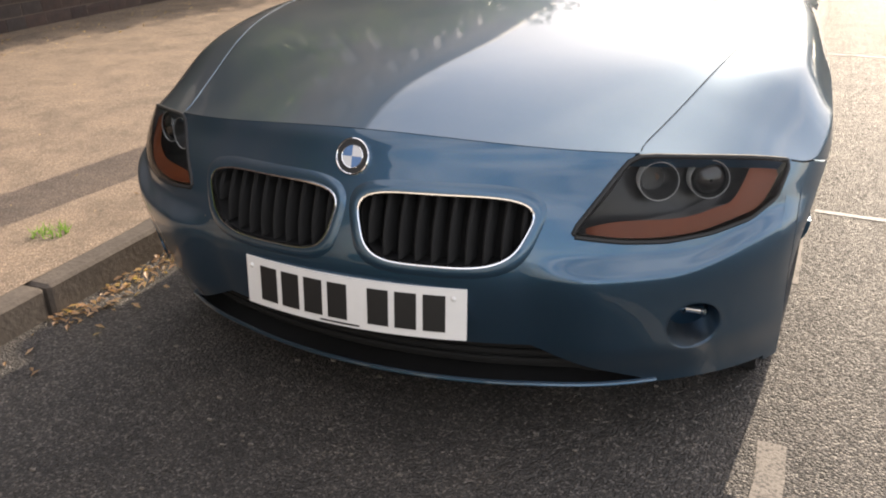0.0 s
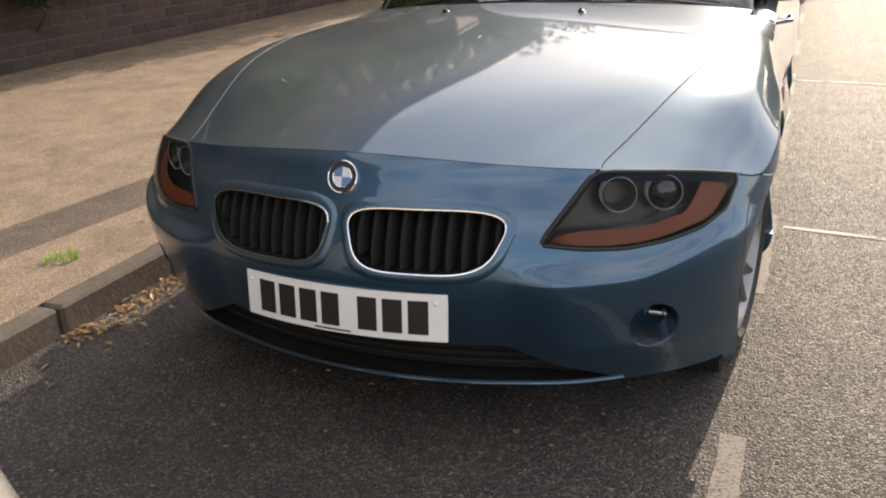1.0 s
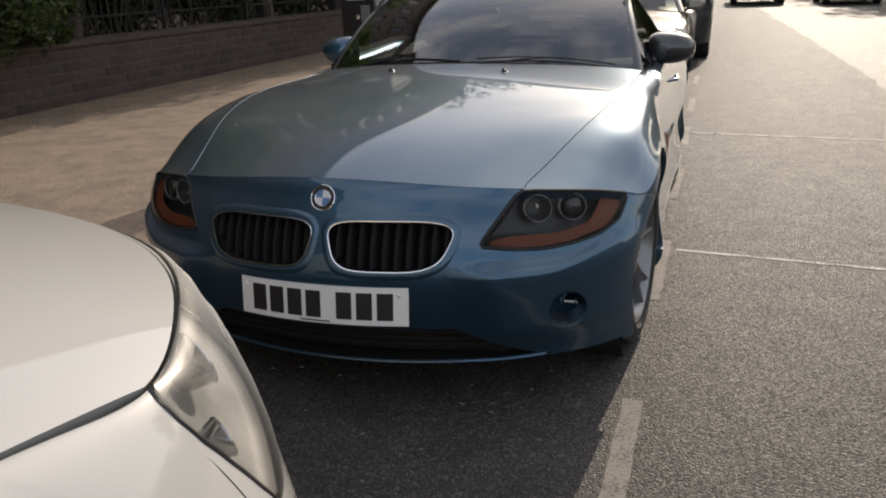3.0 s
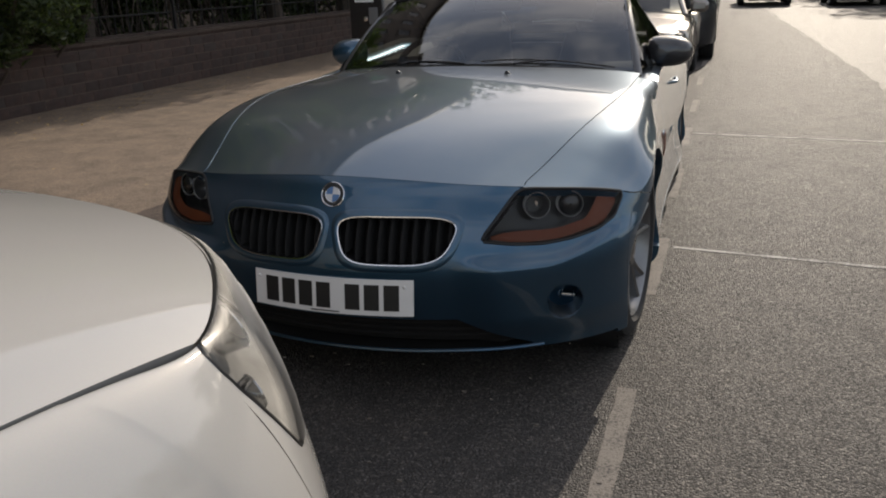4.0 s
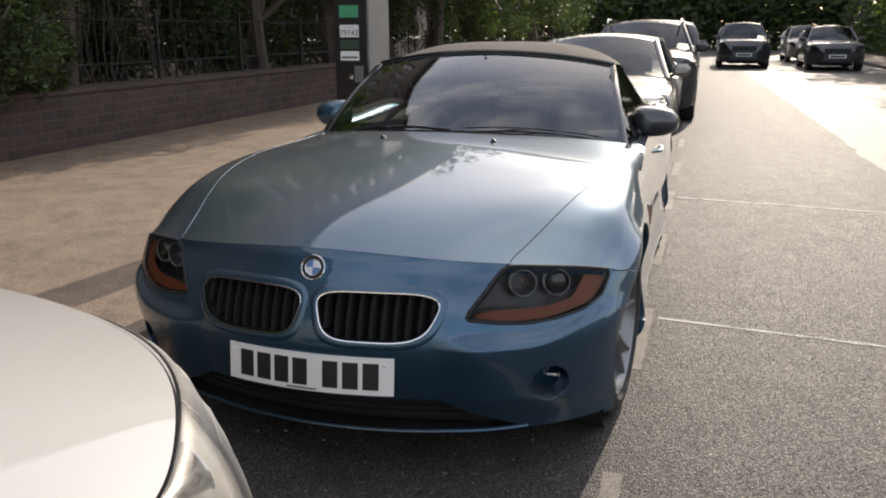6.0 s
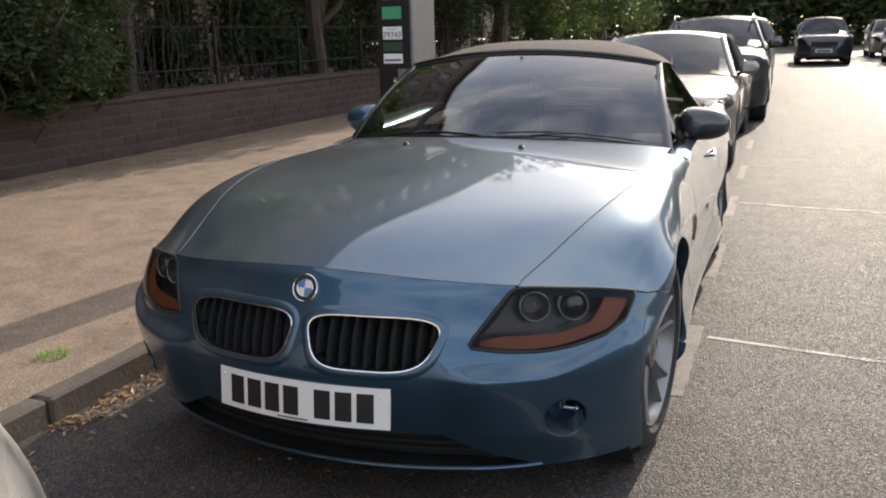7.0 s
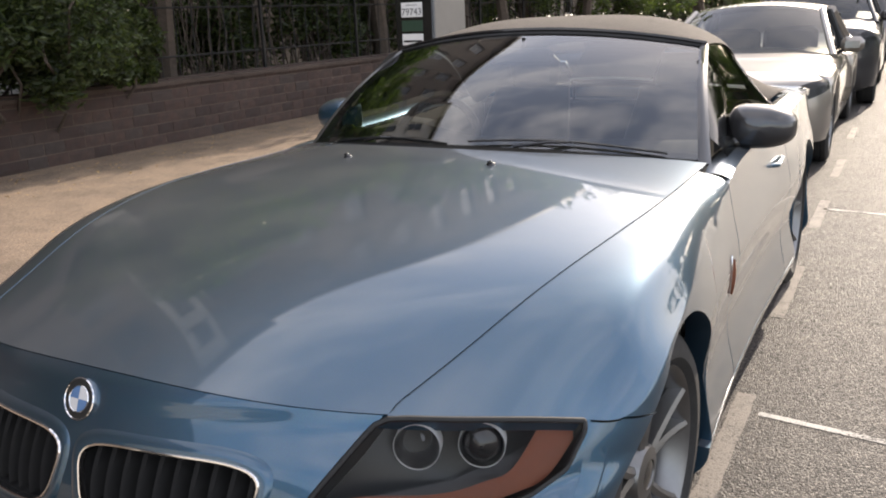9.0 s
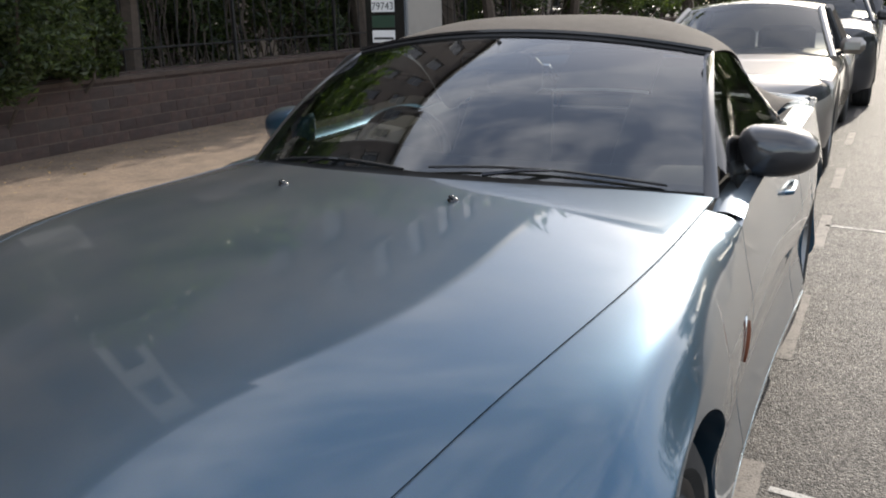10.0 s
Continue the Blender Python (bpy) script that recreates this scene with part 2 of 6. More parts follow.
DRYLEAF = leaf_mat("dry_leaf", (0.15, 0.08, 0.045), (0.5, 0.31, 0.2))
SOIL = plain("garden_soil", (0.05, 0.04, 0.03), 0.95, 0, 0.4, 9, 0, 0.8)
HOUSEB = brick_mat("house_brick", 1.4, 0.75)
SASH = plain("grey_sash_paint", (0.22, 0.205, 0.19), 0.5, 0, 0.1, 12)
STUCCO = plain("painted_stucco", (0.42, 0.405, 0.38), 0.8, 0, 0.1, 4)
GRILLE = plain("matt_black_grille", (0.008, 0.008, 0.008), 0.95, 0, 0.2, 60)
DASH = plain("matt_dashboard_vinyl", (0.02, 0.02, 0.02), 0.95, 0, 0.2, 60)
PEARL = plain("cloudy_lamp_reflector", (0.22, 0.22, 0.22), 0.55, 0.3, 0.45, 14)
ROOFT = plain("slate_roof", (0.06, 0.06, 0.065), 0.7, 0, 0.25, 8)
GREENL = plain("green_label", (0.05, 0.28, 0.13), 0.5, 0, 0.1, 30)


# ---- mesh helpers ----
class Mesh:
    """Vertices and faces, gathered piece by piece."""

    def __init__(self):
        self.v, self.f, self.m = [], [], []

    def add(self, verts, faces, slot=0):
        k = len(self.v)
        self.v += [tuple(float(c) for c in p) for p in verts]
        self.f += [tuple(int(k + i) for i in f) for f in faces]
        self.m += [slot] * len(faces)
        return k

    def grid(self, P, slot=0, loop=False, flip=False):
        P = np.asarray(P)
        a, b = P.shape[:2]
        F = []
        for i in range(a - 1):
            for j in range(b if loop else b - 1):
                q = (i * b + j, (i + 1) * b + j, (i + 1) * b + (j + 1) % b, i * b + (j + 1) % b)
                F.append(q[::-1] if flip else q)
        self.add(P.reshape(-1, 3), F, slot)
        return self

    def panel(self, P, depth=0.02, slot=0, core=(0.0, 1.6, 0.35)):
        """A sheet with its rim turned inwards, towards the core, so that its joints are dark."""
        P = np.asarray(P, float)
        N = np.cross(np.gradient(P, axis=0), np.gradient(P, axis=1))
        N /= np.linalg.norm(N, axis=2, keepdims=True) + 1e-12
        i, j = P.shape[0] // 2, P.shape[1] // 2
        if N[i, j] @ (np.array(core) - P[i, j]) < 0:
            N = -N
        self.grid(P, slot)
        Q = P + N * depth
        for e, q in ((P[0], Q[0]), (P[-1], Q[-1]), (P[:, 0], Q[:, 0]), (P[:, -1], Q[:, -1])):
            self.grid(np.stack([e, q]), slot)
        return self

    def tube(self, pts, r, sides=8, closed=False, slot=0, taper=None):
        pts = np.asarray(pts, float)
        n = len(pts)
        d = np.gradient(pts, axis=0) if not closed else np.roll(pts, -1, 0) - np.roll(pts, 1, 0)
        d /= np.linalg.norm(d, axis=1, keepdims=True) + 1e-12
        up = np.array([0.0, 0.0, 1.0]) if abs(d[:, 2]).mean() < 0.8 else np.array([0.0, 1.0, 0.0])
        rings = []
        for i in range(n):
            a = np.cross(d[i], up)
            a /= np.linalg.norm(a) + 1e-12
            b = np.cross(a, d[i])
            rr = r if taper is None else r + (taper - r) * i / (n - 1)
            rings.append([pts[i] + rr * (math.cos(t) * a + math.sin(t) * b) for t in np.linspace(0, 2 * math.pi, sides, False)])
        if closed:
            rings.append(rings[0])
        self.grid(np.array(rings), slot, loop=True)
        if not closed:
            k = len(self.v)
            self.add(rings[0], [tuple(range(sides))], slot)
            self.add(rings[-1], [tuple(reversed(range(sides)))], slot)
        return self

    def box(self, lo, hi, slot=0, bevel=0.0):
        (x0, y0, z0), (x1, y1, z1) = lo, hi
        if bevel <= 0:
            V = [(x, y, z) for x in (x0, x1) for y in (y0, y1) for z in (z0, z1)]
            self.add(V, [(0, 1, 3, 2), (4, 6, 7, 5), (0, 4, 5, 1), (2, 3, 7, 6), (0, 2, 6, 4), (1, 5, 7, 3)], slot)
            return self
        b = bevel
        V = []
        for x, sx in ((x0, 1), (x1, -1)):
            for y, sy in ((y0, 1), (y1, -1)):
                for z, sz in ((z0, 1), (z1, -1)):
                    V += [(x, y + sy * b, z + sz * b), (x + sx * b, y, z + sz * b), (x + sx * b, y + sy * b, z)]
        k = lambda i, j, m: 3 * (i * 4 + j * 2 + m)  # noqa: E731
        F = []
        for i in (0, 1):
            F.append([k(i, 0, 0), k(i, 0, 1), k(i, 1, 1), k(i, 1, 0)][:: 1 if i == 0 else -1])
            F.append([k(0, i, 0) + 1, k(1, i, 0) + 1, k(1, i, 1) + 1, k(0, i, 1) + 1][:: 1 if i == 0 else -1])
            F.append([k(0, 0, i) + 2, k(0, 1, i) + 2, k(1, 1, i) + 2, k(1, 0, i) + 2][:: 1 if i == 0 else -1])
        for i in (0, 1):
            for j in (0, 1):
                s = 1 if (i + j) % 2 == 0 else -1
                F.append([k(i, j, 0), k(i, j, 0) + 1, k(i, j, 1) + 1, k(i, j, 1)][::s])
                F.append([k(i, 0, j) + 2, k(i, 0, j), k(i, 1, j), k(i, 1, j) + 2][::s])
                F.append([k(0, i, j) + 1, k(0, i, j) + 2, k(1, i, j) + 2, k(1, i, j) + 1][::s])
                for m in (0, 1):
                    q = k(i, j, m)
                    F.append([q, q + 2, q + 1][:: 1 if (i + j + m) % 2 == 0 else -1])
        self.add(V, F, slot)
        return self

    def disc(self, c, r, axis="y", sides=28, slot=0, bulge=0.0, flip=False):
        """A shallow round cap that faces along the axis."""
        rings = []
        for q in (1.0, 0.75, 0.45, 0.12):
            ring = []
            for t in np.linspace(0, 2 * math.pi, sides, False):
                a, b, h = r * q * math.cos(t), r * q * math.sin(t), bulge * (1 - q * q)
                ring.append({"y": (c[0] + a, c[1] + h, c[2] + b), "x": (c[0] + h, c[1] + a, c[2] + b), "z": (c[0] + a, c[1] + b, c[2] + h)}[axis])
            rings.append(ring)
        self.grid(np.array(rings), slot, loop=True, flip=flip)
        self.add(rings[-1], [tuple(range(sides))], slot)
        return self

    def lathe(self, prof, c, axis="x", sides=40, slot=0):
        """A profile of (along, radius) turned round an axis through c."""
        rings = []
        for h, r in prof:
            ring = []
            for t in np.linspace(0, 2 * math.pi, sides, False):
                a, b = r * math.cos(t), r * math.sin(t)
                ring.append({"x": (c[0] + h, c[1] + a, c[2] + b), "y": (c[0] + a, c[1] + h, c[2] + b), "z": (c[0] + a, c[1] + b, c[2] + h)}[axis])
            rings.append(ring)
        return self.grid(np.array(rings), slot, loop=True)

    def data(self, name, mats, smooth=True, core=None):
        me = bpy.data.meshes.new(name)
        me.from_pydata(self.v, [], self.f)
        for m in mats if isinstance(mats, (list, tuple)) else [mats]:
            me.materials.append(m)
        me.polygons.foreach_set("material_index", self.m)
        bm = bmesh.new()
        bm.from_mesh(me)
        bmesh.ops.recalc_face_normals(bm, faces=bm.faces)
        if core is not None and sum((f.calc_center_median() - Vector(core)).dot(f.normal) * f.calc_area() for f in bm.faces) < 0:
            bmesh.ops.reverse_faces(bm, faces=bm.faces)
        bm.to_mesh(me)
        bm.free()
        me.polygons.foreach_set("use_smooth", [smooth] * len(me.polygons))
        if smooth:
            me.set_sharp_from_angle(angle=radians(42))
        me.update()
        return me


def thing(name, label, category, place=(0, 0, 0), turn=0.0, group="", kind=""):
    e = new(name)
    e.empty_display_size = 0.1
    e.matrix_world = pose(*place, 0, 0, turn)
    return tagged(e, label, category, group, kind)


def part(name, mesh, mats, parent=None, label="", smooth=True, core=None):
    ob = new(name, mesh.data(name, mats, smooth, core))
    if parent is not None:
        ob.parent = parent
    return tagged(ob, label)


def solo(name, mesh, mats, label, category, group="", kind="", smooth=True):
    return tagged(part(name, mesh, mats, None, "", smooth), label, category, group, kind)


def spl(*pts):
    """A smooth curve y(x) through a few points (natural cubic)."""
    p = np.array(pts, float)
    x, y = p[:, 0], p[:, 1]
    n, h = len(x), np.diff(p[:, 0])
    A, r = np.eye(n), np.zeros(n)
    for i in range(1, n - 1):
        A[i, i - 1 : i + 2] = h[i - 1], 2 * (h[i - 1] + h[i]), h[i]
        r[i] = 6 * ((y[i + 1] - y[i]) / h[i] - (y[i] - y[i - 1]) / h[i - 1])
    m = np.linalg.solve(A, r)

    def f(v):
        v = np.clip(np.asarray(v, float), x[0], x[-1])
        i = np.clip(np.searchsorted(x, v) - 1, 0, n - 2)
        a, b = (x[i + 1] - v) / h[i], (v - x[i]) / h[i]
        return a * y[i] + b * y[i + 1] + ((a**3 - a) * m[i] + (b**3 - b) * m[i + 1]) * h[i] ** 2 / 6

    return f


# ---- ground, road, kerb ----
def sheet(name, x0, x1, y0, y1, z, mat, label, cat, n=2):
    return solo(name, Mesh().grid(np.array([[(x, y, z) for x in np.linspace(x0, x1, n)] for y in np.linspace(y0, y1, n)])), mat, label, cat, kind="structure")


sheet("ground", -300, 300, -300, 300, -0.03, SOIL, "bare earth reaching to the horizon", "ground")
edge = [(2.98 - 0.023 * max(min(y, 30), -5) + 0.10 * noise.noise(Vector((0, y * 0.45, 3))) + 0.05 * noise.noise(Vector((0, y * 2.1, 7))), y) for y in np.linspace(-30, 70, 400)]
m = Mesh().grid(np.array([[(-1.17, y, 0.0), (x, y, 0.0)] for x, y in edge]))
solo("road", m, ASPHALT, "coarse chipped asphalt road glinting in low sun", "road", kind="structure")
m = Mesh().grid(np.array([[(x, y, 0.001), (7.0, y, 0.001)] for x, y in edge]))
solo("road_far_lane", m, ASPHALT2, "smoother paler worn asphalt of the far lane", "road", kind="structure")
worn = [(-1.245 + 0.022 * noise.noise(Vector((0, y * 1.3, 1))) + 0.014 * noise.noise(Vector((0, y * 6.0, 5))), y) for y in np.linspace(-30, 70, 1400)]
m = Mesh().grid(np.array([[(-5.45, y, 0.10), (-1.5, y, 0.10), (-1.32, y, 0.104), (x - 0.02, y, 0.109), (x, y, 0.102)] for x, y in worn]))
solo("pavement", m, PAVE, "gritty brown tarmac pavement with fallen leaves", "pavement", kind="structure")
sheet("pavement_far", 7.15, 9.2, -30, 70, 0.10, PAVE, "far tarmac pavement in the shade of trees", "pavement")
sheet("garden_soil", -10.2, -5.68, -30, 70, 0.18, SOIL, "dark garden soil behind the brick wall", "soil")


def kerb_line(name, x0, x1, label, near):
    k = thing(name, label, "kerb", kind="structure")
    shapes = []
    for v in range(4):
        r = random.Random(v + 9)
        m = Mesh().box((x0, 0.004, -0.02), (x1, 0.911 - 0.002 * r.random(), 0.099 + 0.004 * r.random()), bevel=0.010 + 0.004 * r.random())
        shapes.append(m.data("kerb_stone", KERB, False))
    for i in range(-8, 40):
        ob = new("kerb_stone", shapes[(i * 7) % 4])
        ob.parent = k
        ob.location = (0.006 * math.sin(i * 2.3), i * 0.914 + 0.2, 0)
    return k


kerb_line("kerb", -1.315, -1.165, "dark weathered granite kerb stones with a worn edge", True)
kerb_line("kerb_far", 7.0, 7.15, "granite kerb stones of the far side", False)


def strip(name, pts, w, mat, label, z=0.002):
    """A painted line with ragged edges."""
    pts = np.array(pts, float)
    d = (pts[-1] - pts[0]) / np.linalg.norm(pts[-1] - pts[0])
    side_ = np.array([-d[1], d[0]])
    n = max(int(np.linalg.norm(pts[-1] - pts[0]) / 0.03), 4)
    rows = []
    for t in np.linspace(0, 1, n):
        c = pts[0] + (pts[-1] - pts[0]) * t
        a, b = (w / 2 * (1 + 0.22 * noise.noise(Vector((c[0] * 14, c[1] * 14, s_)))) for s_ in (1.0, 5.0))
        rows.append([(*(c - side_ * a), z), (*(c + side_ * b), z)])
    return solo(name, Mesh().grid(np.array(rows)), mat, label, "road marking", kind="structure")


for y0, y1 in ((-3.2, -2.4), (-1.6, -0.85), (-0.5, 0.305), (1.15, 1.95), (2.75, 3.55), (4.35, 5.15), (6.0, 6.8), (8.0, 8.8), (10.0, 10.8)):
    strip("road_marking", [(0.865, y0), (0.872, y1)], 0.062, PAINTY, "faded cream dash of a parking bay line")
strip("road_marking", [(0.93, 1.815), (2.85, 1.60)], 0.03, PAINTW, "thin worn white line across the road")
strip("road_marking", [(0.88, 4.89), (2.84, 4.65)], 0.04, PAINTW, "thin worn white line across the road")


# ---- garden wall, brick by brick ----
WX, WTOP = -5.45, 0.75
wall = thing("garden_wall", "low weathered brown wall of rough brick blocks with pale mortar", "wall", kind="structure")
part("wall_core", Mesh().box((WX - 0.225, -12, 0.0), (WX - 0.008, 45, WTOP - 0.05)), MORTAR, wall)
part("wall_coping", Mesh().grid(np.array([[(x, y, z + 0.006 * noise.noise(Vector((x * 3, y * 1.7, 0)))) for x, z in ((WX + 0.03, WTOP - 0.055), (WX + 0.034, WTOP - 0.02), (WX - 0.02, WTOP + 0.004), (WX - 0.12, WTOP + 0.018), (WX - 0.26, WTOP - 0.02), (WX - 0.26, WTOP - 0.06))] for y in np.linspace(-12, 45, 300)])), STONE, wall, "worn rendered coping")
COURSE, LONG = 0.1115, (0.205, 0.225, 0.25, 0.28, 0.215, 0.33)


def block(v, x0, y0, z0, m):
    """One rough-faced block with an uneven, rounded front."""
    r = random.Random(v * 7 + int(y0 * 131))
    hgt = COURSE - 0.009 - 0.003 * r.random()
    ny, nz = 5, 4
    P = []
    for i in range(ny):
        row = []
        for j in range(nz):
            rim_ = i in (0, ny - 1) or j in (0, nz - 1)
            row.append((x0 - (0.004 if rim_ else 0.0) + 0.004 * (r.random() - 0.5), y0 + LONG[v] * i / (ny - 1) - (0.009 * (i / (ny - 1))) + 0.003 * (r.random() - 0.5), z0 + hgt * j / (nz - 1) + 0.003 * (r.random() - 0.5)))
        P.append(row)
    P = np.array(P)
    m.grid(P)
    for e in (P[0], P[-1], P[:, 0], P[:, -1]):
        m.grid(np.stack([e, e - (0.06, 0, 0)]))
    return m


shapes = [block(v, 0.0, 0.0, 0.0, Mesh()).data("brick", BRICK, False, (-0.1, 0.1, 0.05)) for v in range(6)]
rest = Mesh()
for c in range(6):
    z = 0.102 + c * COURSE
    y = -6.0 + 0.13 * (c % 2)
    i = c * 5
    while y < 30:
        i += 1
        v = (i * 5 + (i * i) // 3 + c) % 6
        out = 0.003 * math.sin(y * 37 + c * 11)
        if 2.4 < y < 10.0:
            ob = new("brick", shapes[v])
            ob.parent = wall
            ob.location = (WX + out, y, z)
        else:
            block(v, WX + out, y, z, rest)
        y += LONG[v]
tagged(part("brick_rest", rest, BRICK, wall, "further bricks of the same wall", smooth=False), kind="stuff")


# ---- leaves ----
def leaves(m, centre, radius, count, size, seed, squash=(1, 1, 1), shell=0.55, droop=0.0):
    """Many small folded leaves in an uneven clump."""
    r = random.Random(seed)
    cx, cy, cz = centre
    V, F = [], []
    for _ in range(count):
        d = Vector((r.gauss(0, 1), r.gauss(0, 1), r.gauss(0, 1))).normalized()
        q = radius * (shell + (1 - shell) * r.random() ** 0.7) * (0.82 + 0.36 * noise.noise(d * 2.2 + Vector((seed * 1.7, 0, 0))))
        p = Vector((cx + d.x * q * squash[0], cy + d.y * q * squash[1], cz + d.z * q * squash[2] - droop * q * r.random()))
        a = Vector((r.gauss(0, 1), r.gauss(0, 1), r.gauss(0, 0.6))).normalized()
        b = a.cross(Vector((r.gauss(0, 1), r.gauss(0, 1), r.gauss(0, 1)))).normalized()
        s = size * (0.6 + 0.8 * r.random())
        n = a.cross(b) * s * 0.18
        k = len(V)
        V += [p - a * s, p + b * s * 0.42 + n, p + a * s, p - b * s * 0.42 + n]
        F += [(k, k + 1, k + 2), (k, k + 2, k + 3)]
    m.add(V, F)
    return m


def limb(m, a, b, r0, r1, seed, bend=0.08):
    r = random.Random(seed)
    a, b = np.array(a, float), np.array(b, float)
    ln = np.linalg.norm(b - a)
    pts = [a + (b - a) * t + np.array([r.gauss(0, 1), r.gauss(0, 1), 0]) * bend * ln * math.sin(math.pi * t) * 0.5 for t in np.linspace(0, 1, 6)]
    m.tube(pts, r0, 7, taper=r1)
    return pts


def tree(place, height, spread, seed, label, count=3200, size=0.16, mat=None, low=0.42):
    r = random.Random(seed)
    t = thing("tree", label, "tree", place, group="trees along the street")
    m = Mesh()
    limb(m, (0, 0, -0.05), (r.gauss(0, 0.2), r.gauss(0, 0.2), height * 0.55), 0.05 * height ** 0.75, 0.02 * height ** 0.75, seed, 0.05)
    tips = []
    for i in range(8):
        a = i * 2.4 + r.random()
        h = height * (0.32 + 0.05 * i)
        e = (math.cos(a) * spread * 0.75, math.sin(a) * spread * 0.75, h + height * (0.12 + 0.2 * r.random()))
        limb(m, (0, 0, h - 0.3), e, 0.018 * height**0.75, 0.006 * height**0.7, seed * 9 + i, 0.12)
        tips.append(e)
    part("trunk", m, BARK, t)
    m = Mesh()
    for i, e in enumerate(tips + [(0, 0, height * 0.85), (spread * 0.3, 0, height * 0.72), (-spread * 0.3, spread * 0.2, height * 0.75)]):
        leaves(m, (e[0] * 0.9, e[1] * 0.9, e[2]), spread * (0.42 + 0.2 * r.random()), count // 11, size, seed * 31 + i, (1, 1, 0.75), 0.35)
    part("crown", m, mat or LEAF2, t)
    return t


def shrub(place, w, h, seed, label, count=2600, size=0.045, lean=0.0, flowers=False):
    r = random.Random(seed)
    t = thing("shrub", label, "shrub", place, group="shrubs behind the wall")
    m = Mesh()
    for i in range(9):
        a = i * 2.4
        limb(m, (0, 0, -0.05), (math.cos(a) * w * 0.5 + lean, math.sin(a) * w * 0.6, h * (0.6 + 0.35 * r.random())), 0.022, 0.006, seed * 5 + i, 0.2)
    part("stem_clump", m, BARK, t)
    m = Mesh()
    for i in range(9):
        a = i * 2.4
        leaves(m, (math.cos(a) * w * 0.42 + lean, math.sin(a) * w * 0.6, h * (0.35 + 0.45 * r.random())), w * 0.42, count // 9, size, seed * 17 + i, (1, 1, 0.9), 0.3)
    part("foliage", m, LEAF, t)
    if flowers:
        m = Mesh()
        leaves(m, (lean, 0, h * 0.62), w * 0.7, 14, 0.03, seed, (1, 1, 0.5), 0.8)
        part("blossom", m, plain("red_petal", (0.5, 0.06, 0.05), 0.5, 0, 0.2, 30), t)
    return t


# ---- shrubs, trees and railings behind the wall ----
fence = thing("railing", "thin black iron railing on top of the brick wall", "railing")
for z in (0.97, 1.47):
    part("rail", Mesh().tube([(WX - 0.13, y, z) for y in (-4, 4, 12, 22)], 0.011, 6), IRON, fence)
bar = Mesh().tube([(0, 0, 0), (0, 0, 0.78)], 0.007, 6).data("bar", IRON)
post = Mesh().box((-0.018, -0.018, 0), (0.018, 0.018, 0.85), bevel=0.004).data("post", IRON, False)
for i in range(66):
    ob = new("bar", bar)
    ob.parent = fence
    ob.location = (WX - 0.13, 1.6 + i * 0.25, 0.74)
for i in range(9):
    ob = new("post", post)
    ob.parent = fence
    ob.location = (WX - 0.10, 1.2 + i * 2.0, 0.74)

shrub((-5.75, 4.2, 0.2), 1.3, 2.3, 3, "dense dark green shrub hanging over the brick wall", 20000, 0.028, 0.35, True)
shrub((-5.7, 2.3, 0.2), 1.2, 2.2, 4, "dense dark green shrub hanging over the brick wall", 16000, 0.028, 0.3)
for i, (x, y, w, h) in enumerate(((-6.2, 6.0, 0.8, 2.0), (-6.6, 7.6, 1.0, 2.6), (-5.9, 9.4, 0.95, 2.3), (-6.3, 11.4, 1.2, 2.6), (-5.7, 13.6, 1.2, 2.8), (-5.6, 16.0, 1.3, 3.0), (-5.5, 18.8, 1.4, 3.0), (-5.4, 22.0, 1.7, 3.2), (-5.3, 26.0, 2.0, 3.4), (-5.2, 31.0, 2.3, 3.6), (-5.2, 37, 2.6, 3.8), (-6.0, -0.5, 1.5, 2.4), (-6.0, -4, 1.6, 2.4))):
    shrub((x - 0.45, y, 0.17), w, h, 20 + i, "loose green garden shrub with gaps between its stems", 4200 if y < 20 else 3000, 0.05 if y < 20 else 0.08)
shrub((-5.75, 3.6, 0.2), 0.8, 1.6, 14, "dark trailing shrub spilling down the brick wall", 7000, 0.04, 0.36)
shrub((-5.75, 4.9, 0.3), 0.55, 1.3, 15, "dark trailing shrub spilling down the brick wall", 5000, 0.04, 0.32)


def shade_tree(place, label, seed):
    """An unseen tree, added so that its low crown shades wall and pavement."""
    t = thing("tree", label, "tree", place, group="trees along the street")
    r = random.Random(seed)
    m = Mesh()
    limb(m, (0, 0, -0.05), (0.1, 0.1, 3.6), 0.13, 0.07, seed, 0.04)
    c = Mesh()
    for i in range(13):
        e = (0.15 + 1.5 * ((i * 0.618) % 1.0), -2.6 + 5.2 * i / 12, 2.75 + 1.3 * r.random())
        limb(m, (0.03, 0.03, 1.9 + 0.09 * i), e, 0.05, 0.012, seed * 7 + i, 0.12)
        leaves(c, e, 0.85 + 0.3 * r.random(), 560, 0.085, seed * 31 + i, (1, 1, 0.7), 0.25)
    part("trunk", m, BARK, t)
    part("crown", c, LEAF2, t)
    return t


